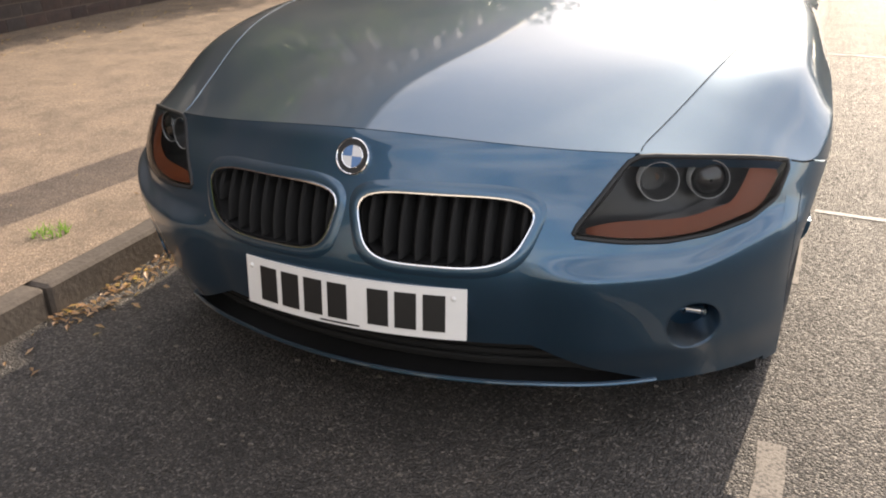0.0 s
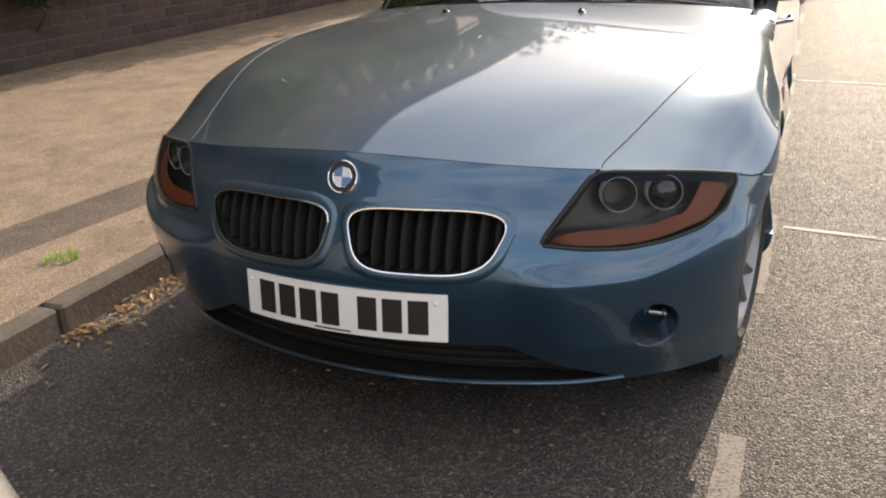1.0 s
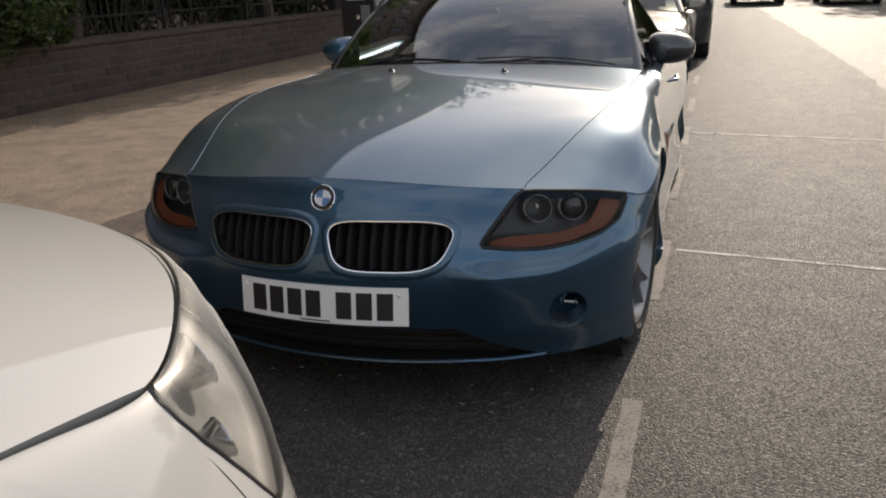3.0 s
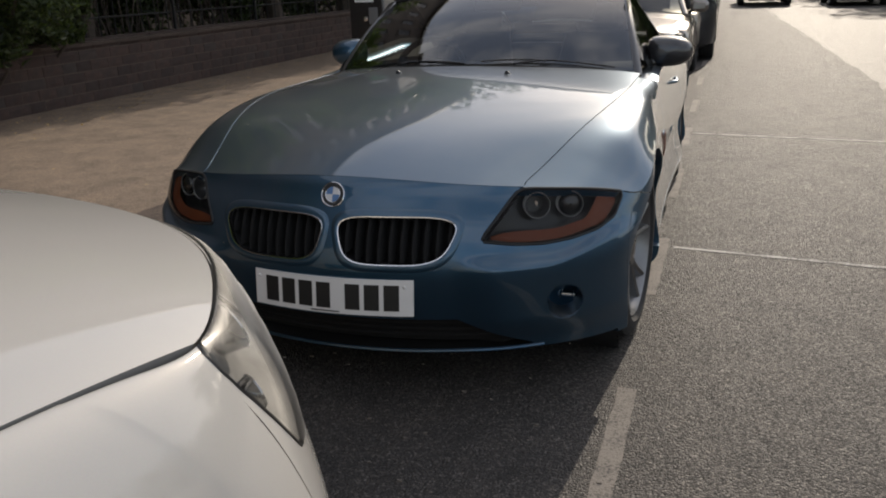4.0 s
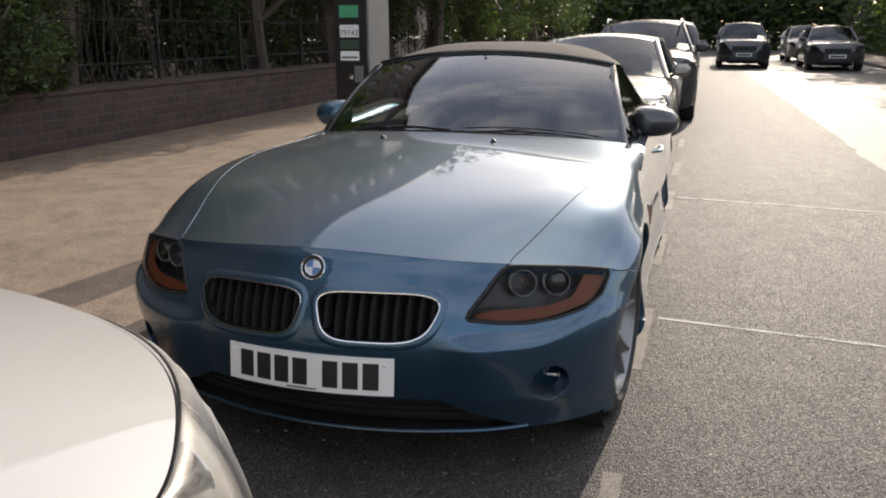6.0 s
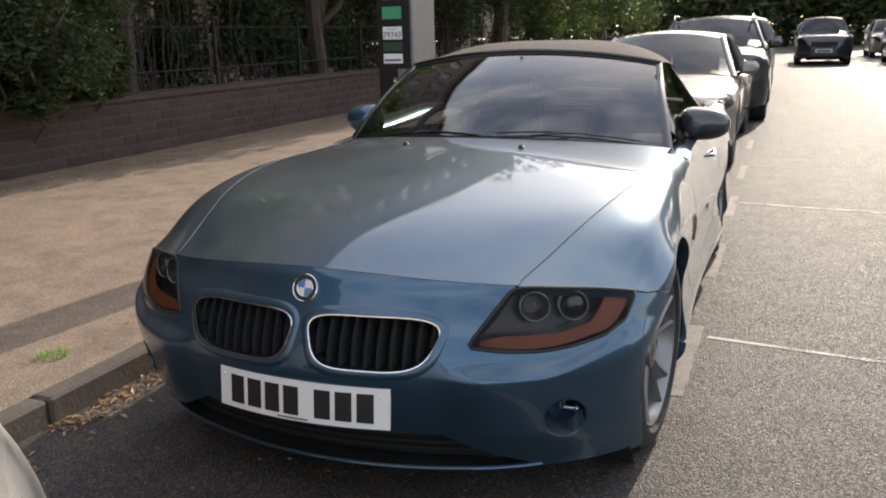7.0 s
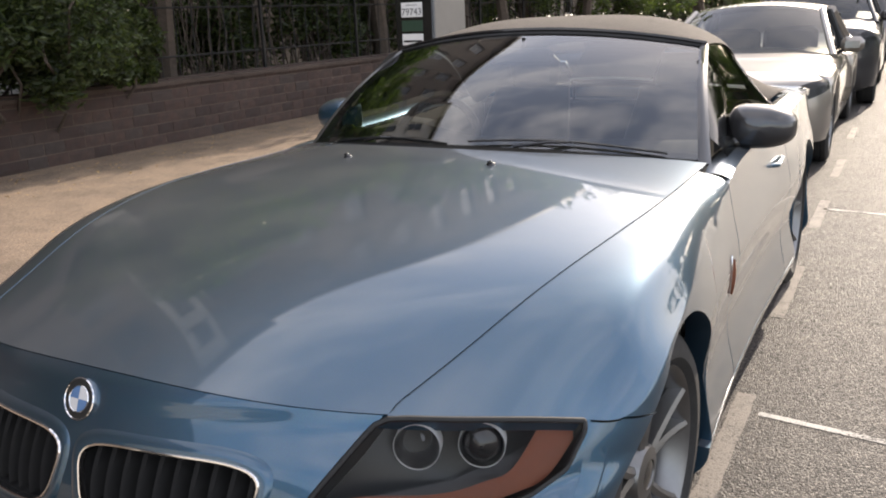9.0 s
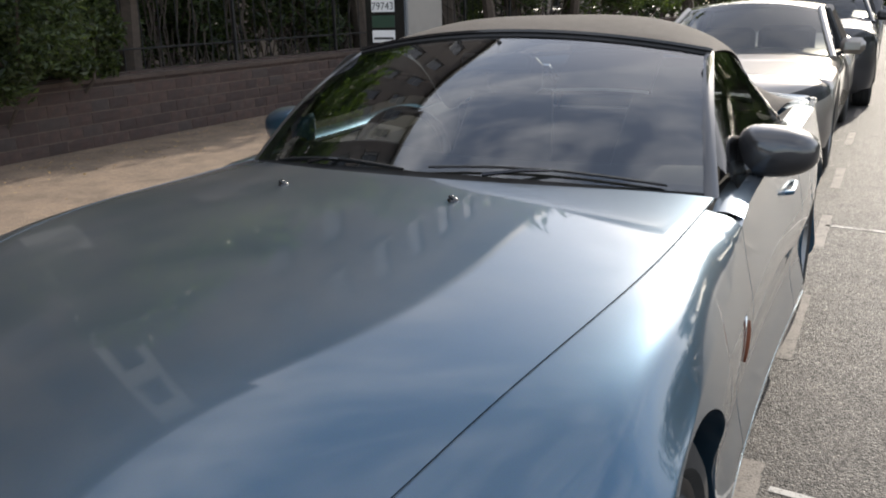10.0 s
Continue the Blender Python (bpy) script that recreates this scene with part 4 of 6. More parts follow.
def roadster():
    car = thing("roadster", "teal blue two-seat roadster with black canvas roof, parked at the kerb", "car", (0.0105, 0, 0))
    m = nose_skin()
    C = flank(side(S_WING, 0.6)[1], 0.562, 0.16, n=30, band="low")
    for k in (-1, 1):
        m.grid(mirrored(C, k))
        m.grid(mirrored(np.stack([C[:, 0], C[:, 0] - (0.05, 0, 0)]), k))
        m.grid(mirrored(np.stack([C[:, -1], C[:, -1] - (0.012, 0, 0.004)]), k))
    part("front_bumper", m, [BLUE, BLACKP], car)

    # hood and front wings
    P = []
    for t in np.linspace(0, 1, 70):
        row = []
        for f in np.linspace(-0.998, 0.998, 81):
            xf = f * 0.547
            yf = float(front_y(xf, float(rim_z(xf)))) + 0.0025
            xr = f * 0.745
            yr = 1.385 + 0.55 * xr * xr
            y = yf + (yr - yf) * t
            x = f * float(x_hood(y))
            row.append((x, y, float(top_z(x, y))))
        P.append(row)
    part("hood", Mesh().panel(np.array(P), 0.022), BLUE, car, "long blue hood, dusty and speckled")
    for k in (-1, 1):
        wing = []
        smin, y_wing = math.asin(0.5465 / W) / (math.pi / 2), side(S_WING, 0.6)[1]
        fore = list(np.linspace(smin, S_WING, 16)[:-1])
        for s in [*fore, *[s_of_y(y) for y in stations(y_wing, 1.57, 70)], 2.13]:
            z = side_rim(s)
            x, y, _z = side(s, z)
            xi = min(float(x_hood(y)) * 1.0014, x - 0.001)
            row = []
            for q in np.linspace(0, 1, 26):
                xx = xi + (x - xi) * q
                row.append((k * xx, y, float(top_z(xx, y)) + (z - float(top_z(x, y))) * q * q))
            wing.append(row)
        A = flank(y_wing, 1.57, 0.16, n=70, band="high")
        skin = []
        for top_row, col in zip(wing[len(fore) : len(fore) + len(A)], A):
            R = np.array([*top_row[:-1], *mirrored(col[::-1], k)])
            soft_ = R.copy()
            for _ in range(8):
                soft_[18:33] = 0.5 * soft_[18:33] + 0.25 * (soft_[17:32] + soft_[19:34])
            fade = float(smooth(col[0][1], 0.4, 0.62) * (1 - smooth(col[0][1], 1.1, 1.4)))
            R[18:33] += (soft_ - R)[18:33] * fade
            skin.append(R)
        m = Mesh().panel(np.array(wing[: len(fore) + 1]), 0.012)
        m.grid(np.array(skin))
        rim = np.array([r[0] for r in skin])
        m.grid(np.stack([rim, rim - (0, 0, 0.012)]))
        low = np.array([r[-1] for r in skin])
        m.grid(np.stack([low, low - (k * 0.06, 0, 0)]))
        last = np.array(skin[-1])
        m.grid(np.stack([last, last - (k * 0.02, 0, 0.006)]))
        # rounded inner edge of the wing, just proud of the hood
        lip_, edge_ = 0.0026 if k < 0 else 0.0015, []
        for row in wing[1:]:
            x0, y, z0 = row[0]
            edge_.append([(x0 + k * lip_ * (1 + math.cos(a)), y, z0 - 0.8 * lip_ + lip_ * math.sin(a)) for a in np.linspace(math.pi * 1.05, math.pi * 0.45, 7)])
        m.grid(np.array(edge_))
        part("front_wing", m, BLUE, car)
        part("door", Mesh().panel(mirrored(flank(1.576, 2.66, 0.235, n=30), k), 0.02), BLUE, car)
        m = Mesh().panel(mirrored(flank(2.666, 3.95, 0.16, n=40), k), 0.02)
        B = flank(2.666, 3.95, 0.16, n=40)
        m.grid(mirrored(np.stack([B[:, 0], B[:, 0] - (0.06, 0, 0)]), k))
        part("rear_wing", m, BLUE, car)
        sill = np.array([[side(1 + y - 0.645, z) for z in np.linspace(0.135, 0.228, 8)] for y in np.linspace(1.112, 2.91, 40)])
        part("sill", Mesh().panel(mirrored(sill, k), 0.03), BLUE, car)
        for c in (AXLE_F, AXLE_R):
            m = Mesh().lathe([(k * 0.52, 0.30), (k * 0.56, 0.366), (k * 0.80, 0.366)], (0, c, TYRE), "x", 40)
            part("wheel_arch_liner", m, BLACKP, car)
        # outside handle
        hy = 2.45
        x, _y, _z = side(1 + hy - 0.645, 0.72)
        m = Mesh().tube([(k * (x - 0.01), hy - 0.09, 0.72), (k * (x + 0.014), hy - 0.07, 0.722), (k * (x + 0.015), hy + 0.07, 0.724), (k * (x - 0.01), hy + 0.09, 0.722)], 0.009, 8)
        part("door_handle", m, BLUE, car)
        # side repeater lamp
        y, z = 1.445, 0.575
        x = side(1 + y - 0.645, z)[0]
        P = [[(k * (float(w_side(y)) + float(tuck(z + b)) + 0.009 * math.cos(q * math.pi / 2) ** 0.5 - 0.001), y + q * 0.022 * math.cos(b / 0.052 * 1.5), z + b) for q in np.linspace(-1, 1, 11)] for b in np.linspace(-0.05, 0.05, 17)]
        lamp = part("side_indicator", Mesh().grid(np.array(P)), AMBER, car, "amber side indicator")
        P = [[(k * (float(w_side(y)) + float(tuck(z + b)) + 0.004 * math.cos(q * math.pi / 2) ** 0.5 - 0.001), y + q * 0.029 * math.cos(b / 0.062 * 1.5), z + b) for q in np.linspace(-1, 1, 11)] for b in np.linspace(-0.06, 0.06, 17)]
        part("indicator_housing", Mesh().grid(np.array(P)), CHROME, lamp)

    # tail, boot lid and underside
    P = []
    for t in np.linspace(0, 1, 24):
        th = (t * 2 - 1) * math.pi / 2
        x0, y0_ = 0.835 * math.sin(th), 3.95 + 0.16 * max(math.cos(th), 0) ** 0.8
        P.append([(x0 * (1 - 0.06 * (abs(z - 0.5) / 0.35) ** 2), y0_ - 0.05 * (abs(z - 0.5) / 0.35) ** 2, z) for z in np.linspace(0.18, 0.86, 12)])
    part("rear_bumper", Mesh().panel(np.array(P), 0.03), BLUE, car)
    P = [[(f * 0.80, y, 0.86 + 0.05 * (1 - f * f) - 0.02 * ((y - 3.4) / 0.6) ** 2) for f in np.linspace(-1, 1, 21)] for y in np.linspace(3.35, 4.08, 12)]
    part("boot_lid", Mesh().panel(np.array(P), 0.03), BLUE, car)
    m = Mesh().box((-0.5, 0.2, 0.14), (0.5, 3.95, 0.2), bevel=0.02)
    part("underbody", m, BLACKP, car)

    # windscreen: bottom edge curves forward in the middle
    def screen(f, t):
        x = f * (0.735 + (0.615 - 0.735) * t)
        y = (1.44 + 0.29 * f * f) * (1 - t) + (2.14 + 0.09 * f * f) * t - 0.035 * math.sin(math.pi * t)
        z = (0.905 - 0.065 * f * f) * (1 - t) + (1.222 - 0.062 * f**2) * t + 0.02 * math.sin(math.pi * t)
        return (x, y, z)

    F, TT = np.linspace(-0.97, 0.97, 33), np.linspace(0.0, 0.965, 21)
    part("windscreen", Mesh().grid(np.array([[screen(f, t) for f in F] for t in TT])), SCREEN, car, "raked windscreen reflecting sky and houses", core=(0, 2.4, 0.4)).visible_shadow = False
    for k in (-1, 1):
        # body-colour pillar drawn in dark grey, its dark reflection put into the colour
        P = [[screen(k * (0.966 + 0.044 * q), t) + np.array([0, 0, 0.006 * math.sin(math.pi * q)]) for q in np.linspace(0, 1, 7)] for t in np.linspace(-0.03, 1.0, 22)]
        part("windscreen_pillar", Mesh().panel(np.array(P), 0.03), DARKPAINT, car, "windscreen pillar, body colour painted darker for its dark reflection")
    P = [[screen(f, t) + np.array([0, 0, 0.004]) for f in np.linspace(-1, 1, 33)] for t in np.linspace(0.955, 1.0, 5)]
    part("windscreen_header", Mesh().panel(np.array(P), 0.02), BLACKP, car)
    P = []
    for q in np.linspace(0, 1, 6):
        row = []
        for f in np.linspace(-0.98, 0.98, 41):
            xr = f * 0.745
            ya = 1.383 + 0.55 * xr * xr
            a = np.array([xr, ya + 0.006, float(top_z(xr, min(ya, 1.7))) - 0.012])
            b = np.array(screen(f * 0.98, 0.05)) - (0, 0, 0.006)
            row.append(a + (b - a) * q - np.array([0, 0, 0.012 * math.sin(math.pi * q)]))
        P.append(row)
    part("cowl", Mesh().grid(np.array(P)), BLACKP, car, "black scuttle panel under the windscreen")
    for f0, f1, pv in ((0.86, 0.10, 0.30), (0.0, -0.70, -0.45)):
        wp = new("wiper")
        wp.parent = car
        pts = [np.array(screen(f, 0.02 + 0.03 * math.sin(math.pi * u))) + (0, -0.012, 0.006 if f0 > 0.5 else -0.004) for u, f in zip(np.linspace(0, 1, 12), np.linspace(f0, f1, 12))]
        part("wiper_blade", Mesh().tube(pts, 0.0035, 6), BLACKP, wp)
        mid = pts[5]
        base = np.array(screen(pv - 0.28 * 0, 0.02)) + (0, -0.03, 0.0)
        part("wiper_arm", Mesh().tube([base, base * 0.4 + mid * 0.6 + np.array([0, -0.006, 0.006]), mid], 0.006, 6, taper=0.004), GLOSSB, wp)

    # canvas roof
    zr = spl((2.135, 1.224), (2.3, 1.250), (2.55, 1.268), (2.85, 1.248), (3.12, 1.165), (3.42, 0.985), (3.6, 0.905))
    xe = spl((2.135, 0.617), (2.5, 0.63), (2.9, 0.66), (3.2, 0.705), (3.6, 0.74))
    ze = spl((2.135, 1.160), (2.35, 1.155), (2.6, 1.115), (2.8, 1.01), (2.95, 0.89), (3.3, 0.875), (3.6, 0.875))
    P = []
    for y in np.linspace(2.135, 3.6, 44):
        row = []
        pw = 2.0 + 1.3 * min((y - 2.135) / 0.35, 1)
        for f in np.linspace(-1, 1, 41):
            u = math.copysign(math.sin(abs(f) * math.pi / 2) ** 0.9, f)
            x = float(xe(y)) * u
            z = float(ze(y)) + (float(zr(y)) - float(ze(y))) * (1 - abs(u) ** pw) ** (1.0 if y < 2.2 else 0.8)
            row.append((x, y + 0.09 * u * u * max(0, 1 - (y - 2.135) / 0.6), z))
        P.append(row)
    P = np.array(P)
    m = Mesh()
    a, b = P.shape[:2]
    win = lambda y, x: 3.17 < y < 3.44 and abs(x) < 0.42  # noqa: E731
    m.add(P.reshape(-1, 3), [(i * b + j, i * b + j + 1, (i + 1) * b + j + 1, (i + 1) * b + j) for i in range(a - 1) for j in range(b - 1) if not win(*((P[i, j] + P[i + 1, j + 1]) / 2)[[1, 0]])])
    m.grid(np.stack([P[0], P[0] + (0, 0.01, -0.02)]))
    top = part("soft_top", m, FABRIC, car, "faded black canvas soft top")
    seam = [(x, y, z + 0.003) for x, y, z in P[0]]
    part("roof_seal", Mesh().tube(np.array(seam) + (0, -0.004, 0), 0.009, 6), GLOSSB, top)
    q = [(i, j) for i in range(a - 1) for j in range(b - 1) if win(*((P[i, j] + P[i + 1, j + 1]) / 2)[[1, 0]])]
    m = Mesh()
    for i, j in q:
        m.add([P[i, j], P[i, j + 1], P[i + 1, j + 1], P[i + 1, j]], [(0, 1, 2, 3)])
    part("rear_window", m, SIDEGLASS, car, core=(0, 2.4, 0.4))
    for k in (-1, 1):
        G = []
        for y in np.linspace(1.80, 2.93, 22):
            zt = float(ze(y)) - 0.004 if y > 2.13 else 0.85 + (1.16 - 0.85) * (y - 1.72) / 0.42
            xt = float(xe(y)) if y > 2.13 else 0.735 + (0.612 - 0.735) * (y - 1.72) / 0.42
            zb, xb = float(belt(y)) - 0.01, float(w_side(y)) - 0.075
            zt = max(zt, zb + 0.004)
            G.append([(k * (xb + (xt - xb) * t + 0.012 * math.sin(math.pi * t)), y, zb + (zt - zb) * t) for t in np.linspace(0, 1, 8)])
        part("side_window", Mesh().grid(np.array(G)), SIDEGLASS, car, core=(0, 2.4, 0.4)).visible_shadow = False
        sh = []
        for y in np.linspace(1.62, 3.3, 22):
            s = 1 + y - 0.645
            z = side_rim(s)
            x = side(s, z)[0]
            sh.append([(k * (x - 0.075 * q), y, z + 0.012 * math.sin(math.pi * q / 1.3)) for q in np.linspace(0, 1, 7)])
        part("waist_moulding", Mesh().grid(np.array(sh)), BLUE, car)
        card = []
        for row in sh:
            xk, y, z = row[-1]
            card.append([(xk - k * 0.001, y, z - 0.004), (xk - k * 0.02, y, z - 0.012), (xk - k * 0.05, y, z - 0.04), (xk - k * 0.055, y, z - 0.2), (xk - k * 0.05, y, 0.3)])
        part("door_card", Mesh().grid(np.array(card)), DASH, car, "dark vinyl door lining")
        # mirror
        mir = new("door_mirror")
        mir.parent = car
        c = np.array([k * (0.81 if k < 0 else 0.83), 2.05, 0.905])
        P = []
        for t in np.linspace(0, math.pi, 15):
            row = []
            for u in np.linspace(0, 2 * math.pi, 28, False):
                d = np.array([math.cos(u), 0, math.sin(u)])
                r = max(math.sin(t), 0) ** 0.55
                sx = (0.098 if k < 0 else 0.108) * (1 + 0.10 * math.cos(u) * k)
                cu, su = math.cos(u), math.sin(u)
                d = np.array([math.copysign(abs(cu) ** 0.72, cu), 0, math.copysign(abs(su) ** 0.72, su)])
                row.append(c + np.array([d[0] * r * sx, -0.085 * math.cos(t) if math.cos(t) > 0 else -0.03 * math.cos(t), d[2] * r * (0.072 - 0.008 * math.cos(u) * k)]))
            P.append(row)
        # +x shell painted dark because it is backlit; the other keeps body blue
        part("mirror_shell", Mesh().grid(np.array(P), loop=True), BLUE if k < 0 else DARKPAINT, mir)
        part("mirror_foot", Mesh().tube([(k * 0.735, 1.98, 0.848), (k * 0.77, 2.0, 0.862), (k * 0.80, 2.03, 0.872)], 0.03, 10, taper=0.022), GLOSSB, mir)
        part("mirror_glass", Mesh().disc((c[0], c[1] + 0.032, c[2]), 0.062, "y", 24), REFL, mir)

    # cabin
    P = [[(x, 1.62 + 0.10 * (x / 0.7) ** 2 + 0.33 * t, 0.80 + 0.07 * math.sin(t * 2.4) + 0.035 * math.exp(-((x + 0.36) / 0.16) ** 2) * math.sin(t * 2.6)) for x in np.linspace(-0.69, 0.69, 29)] for t in np.linspace(0, 1, 9)]
    part("dashboard", Mesh().panel(np.array(P), 0.2), DASH, car)
    part("cabin_floor", Mesh().box((-0.7, 1.6, 0.2), (0.7, 3.2, 0.3), bevel=0.02).box((-0.72, 3.18, 0.2), (0.72, 3.3, 0.86), bevel=0.02), LEATHER, car)
    t = np.linspace(0, 2 * math.pi, 30, False)
    ring = [(-0.36 + 0.185 * math.cos(a), 2.02 + 0.07 * math.sin(a), 0.80 + 0.17 * math.sin(a)) for a in t]
    m = Mesh().tube(ring, 0.016, 8, closed=True).tube([(-0.54, 2.02, 0.8), (-0.36, 1.98, 0.79), (-0.18, 2.02, 0.8)], 0.016, 6).tube([(-0.36, 1.98, 0.79), (-0.36, 1.7, 0.72)], 0.03, 8)
    part("steering_wheel", m, LEATHER, car)
    for x in (-0.36, 0.36):
        seat = new("seat")
        seat.parent = car
        P = [[(x + 0.25 * math.copysign(abs(math.sin(a)) ** 0.6, math.sin(a)) * (1 - 0.25 * q**2), 2.72 + 0.30 * q - 0.07 * math.cos(a), 0.38 + 0.56 * q) for a in np.linspace(0, 2 * math.pi, 24, False)] for q in np.linspace(0, 1, 8)]
        part("backrest", Mesh().grid(np.array(P), loop=True), LEATHER, seat)
        part("cushion", Mesh().box((x - 0.25, 2.2, 0.3), (x + 0.25, 2.75, 0.46), bevel=0.05), LEATHER, seat)
        part("headrest", Mesh().box((x - 0.13, 3.0, 0.93), (x + 0.13, 3.09, 1.09), bevel=0.035), LEATHER, seat)
        hoop = [(x - 0.15, 3.2, 0.8), (x - 0.15, 3.2, 0.96), (x - 0.1, 3.2, 1.03), (x + 0.1, 3.2, 1.03), (x + 0.15, 3.2, 0.96), (x + 0.15, 3.2, 0.8)]
        part("roll_hoop", Mesh().tube(hoop, 0.02, 8), CHROME, seat)
    m = Mesh().box((-0.12, 2.02, 1.105), (0.12, 2.05, 1.165), bevel=0.012)
    mi = part("rear_view_mirror", m, BLACKP, car)
    # sun visor, folded down, added to carry a bright streak behind the glass
    m = Mesh().panel(np.array([[(0.31 + 0.15 * f, 2.12 + 0.17 * t, 1.048 + 0.115 * t - 0.012 * abs(f) ** 6 * (t - 0.5)) for f in np.linspace(-1, 1, 15)] for t in np.linspace(0, 1, 5)]), 0.014)
    visor = part("sun_visor", m, LEATHER, car, "dark sun visor folded down")
    # pale tube paints the sunlit look of the lower edge
    part("visor_edge", Mesh().tube([(0.31 + 0.15 * f, 2.117, 1.047 + 0.006 * (1 - f * f)) for f in np.linspace(-1, 1, 11)], 0.0045, 6), RING, visor, "lower edge painted pale as if sunlit")
    part("mirror_stem", Mesh().tube([(0, 2.05, 1.16), (0, 2.06, 1.2)], 0.008, 6), BLACKP, mi)

    # kidney grilles
    for k in (-1, 1):
        gr = new("kidney_grille")
        gr.parent = car
        lip = [kidney_ring(k, g) for g in (0.024, 0.015, 0.004)]
        P = np.array([[on_front(x, z, o) for x, z in ring] for ring, o in zip(lip, (0.0003, 0.005, 0.003))])
        part("grille_lip", Mesh().grid(P, loop=True), BLUE, gr, "raised painted lip round the grille")
        ring = kidney_ring(k, 0.004)
        P = np.array([[on_front(x, z, o) for x, z in kidney_ring(k, g)] for g, o in ((0.0045, 0.002), (0.0025, 0.0055), (0.0, 0.0048), (-0.0015, -0.006))])
        part("chrome_surround", Mesh().grid(P, loop=True), CHROME, gr, "chrome grille surround")
        P = np.array([[on_front(x, z, o) for x, z in kidney_ring(k, g)] for g, o in ((0.004, 0.0), (0.002, -0.07))])
        m = Mesh().grid(P, loop=True)
        m.add(P[-1], [tuple(range(P.shape[1]))])
        part("grille_well", m, GRILLE, gr)
        for i in range(10):
            x = KID[0] - KID[2] + 0.024 + i * (2 * KID[2] - 0.048) / 9
            zs = [z for z in np.linspace(KID[1] - KID[3], KID[1] + KID[3], 60) if kidney(k * x, z, k) < 0.985]
            if len(zs) < 4:
                continue
            P = []
            for z in np.linspace(zs[0], zs[-1], 9):
                c = on_front(k * x, z, -0.012)
                b = 0.006 * math.sin(math.pi * (z - zs[0]) / (zs[-1] - zs[0]))
                P.append([c + (-0.0055, 0.045, 0), c + (-0.005, 0.006 - b, 0), c + (0.0, -b, 0), c + (0.005, 0.006 - b, 0), c + (0.0055, 0.045, 0)])
            part("grille_slat", Mesh().grid(np.array(P)), GRILLE, gr)

    # badge
    c = on_front(0.0, 0.665, 0.0)
    n = on_front(0.0, 0.665, 1.0) - c
    u = np.array([1.0, 0, 0])
    w = np.cross(u, n)
    w *= np.sign(w[2])
    def ring_pts(r, o, t):
        return [c + n * o + r * (math.cos(a) * u + math.sin(a) * w) for a in t]
    t = np.linspace(0, 2 * math.pi, 40, False)
    bd = new("badge")
    bd.parent = car
    part("badge_rim", Mesh().grid(np.array([ring_pts(r, o, t) for r, o in ((0.0385, 0.0), (0.038, 0.006), (0.036, 0.0072), (0.0345, 0.006))]), loop=True).grid(np.array([ring_pts(r, o, t) for r, o in ((0.0245, 0.0062), (0.0235, 0.0075), (0.0222, 0.0065))]), loop=True), CHROME, bd)
    part("badge_field", Mesh().grid(np.array([ring_pts(r, 0.006, t) for r in (0.035, 0.0215)]), loop=True), INK, bd)
    for i in range(4):
        tt = np.linspace(i * math.pi / 2, (i + 1) * math.pi / 2, 9)
        pts = [c + n * 0.007] + ring_pts(0.0228, 0.0066, tt)
        part("badge_quarter", quarter(pts), ENAMELB if i % 2 else ENAMELW, bd)

    # number plate: plain bars stand for the characters
    def plate_pt(x, v, o=0.0):
        z = 0.376 + v * math.cos(0.12)
        return np.array([x, -0.034 + 0.45 * x * x + v * math.sin(0.10) - o, z])
    plate = new("number_plate")
    plate.parent = car
    X = np.linspace(-0.262, 0.262, 27)
    front = np.array([[plate_pt(x, v, 0.006) for x in X] for v in np.linspace(-0.0555, 0.0555, 7)])
    m = Mesh().panel(front, 0.008, core=(0, 1, 0.38))
    part("plate_board", m, PLATEW, plate, "white number plate")
    wds = [(-0.222, 0.05), (-0.162, 0.05), (-0.102, 0.05), (-0.042, 0.05), (0.052, 0.05), (0.112, 0.05), (0.172, 0.05)]
    for x0, wd in wds:
        x0 += 0.002
        P = np.array([[plate_pt(x, v, 0.0075) for x in np.linspace(x0, x0 + wd - 0.004, 5)] for v in (-0.0395, 0.0395)])
        part("plate_bar", Mesh().panel(P, 0.002, core=(0, 1, 0.38)), INK, plate)
    P = np.array([[plate_pt(x, v, 0.0072) for x in np.linspace(-0.06, 0.035, 6)] for v in (-0.0505, -0.0465)])
    part("maker_bar", Mesh().grid(P), INK, plate)
    for x in (-0.245, 0.236):
        q = plate_pt(x, 0.035, 0.0075)
        part("plate_screw", Mesh().disc(q, 0.006, "y", 14, 0, -0.003), PLATEW, plate)
    part("plate_bracket", Mesh().box((-0.12, -0.022, 0.335), (0.12, 0.02, 0.415), bevel=0.008), BLACKP, plate)

    # headlights
    for k in (-1, 1):
        hl = new("headlight")
        hl.parent = car
        # outline, closed at the top along the rim of hood and wing
        out = []
        pts = LAMP[:]
        for (ax, a_), (bx, b_) in zip(pts, pts[1:] + pts[:1]):
            for q in np.linspace(0, 1, 9)[:-1]:
                x, z = ax + (bx - ax) * q, a_ + (b_ - a_) * q
                out.append((x, min(z, float(rim_z(x)) - 0.004)))
        C = np.array(out)
        for _ in range(1):
            C = 0.5 * C + 0.25 * (np.roll(C, 1, 0) + np.roll(C, -1, 0))
        mid = C.mean(0)
        def shrink(q):
            return mid + (C - mid) * q
        rings = [[on_front(k * x, z, o) for x, z in shrink(q)] for q, o in ((1.012, 0.0012), (0.985, 0.004), (0.8, 0.006), (0.5, 0.007), (0.2, 0.007), (0.03, 0.007))]
        m = Mesh().grid(np.array(rings), loop=True)
        m.add(rings[-1], [tuple(range(len(C)))])
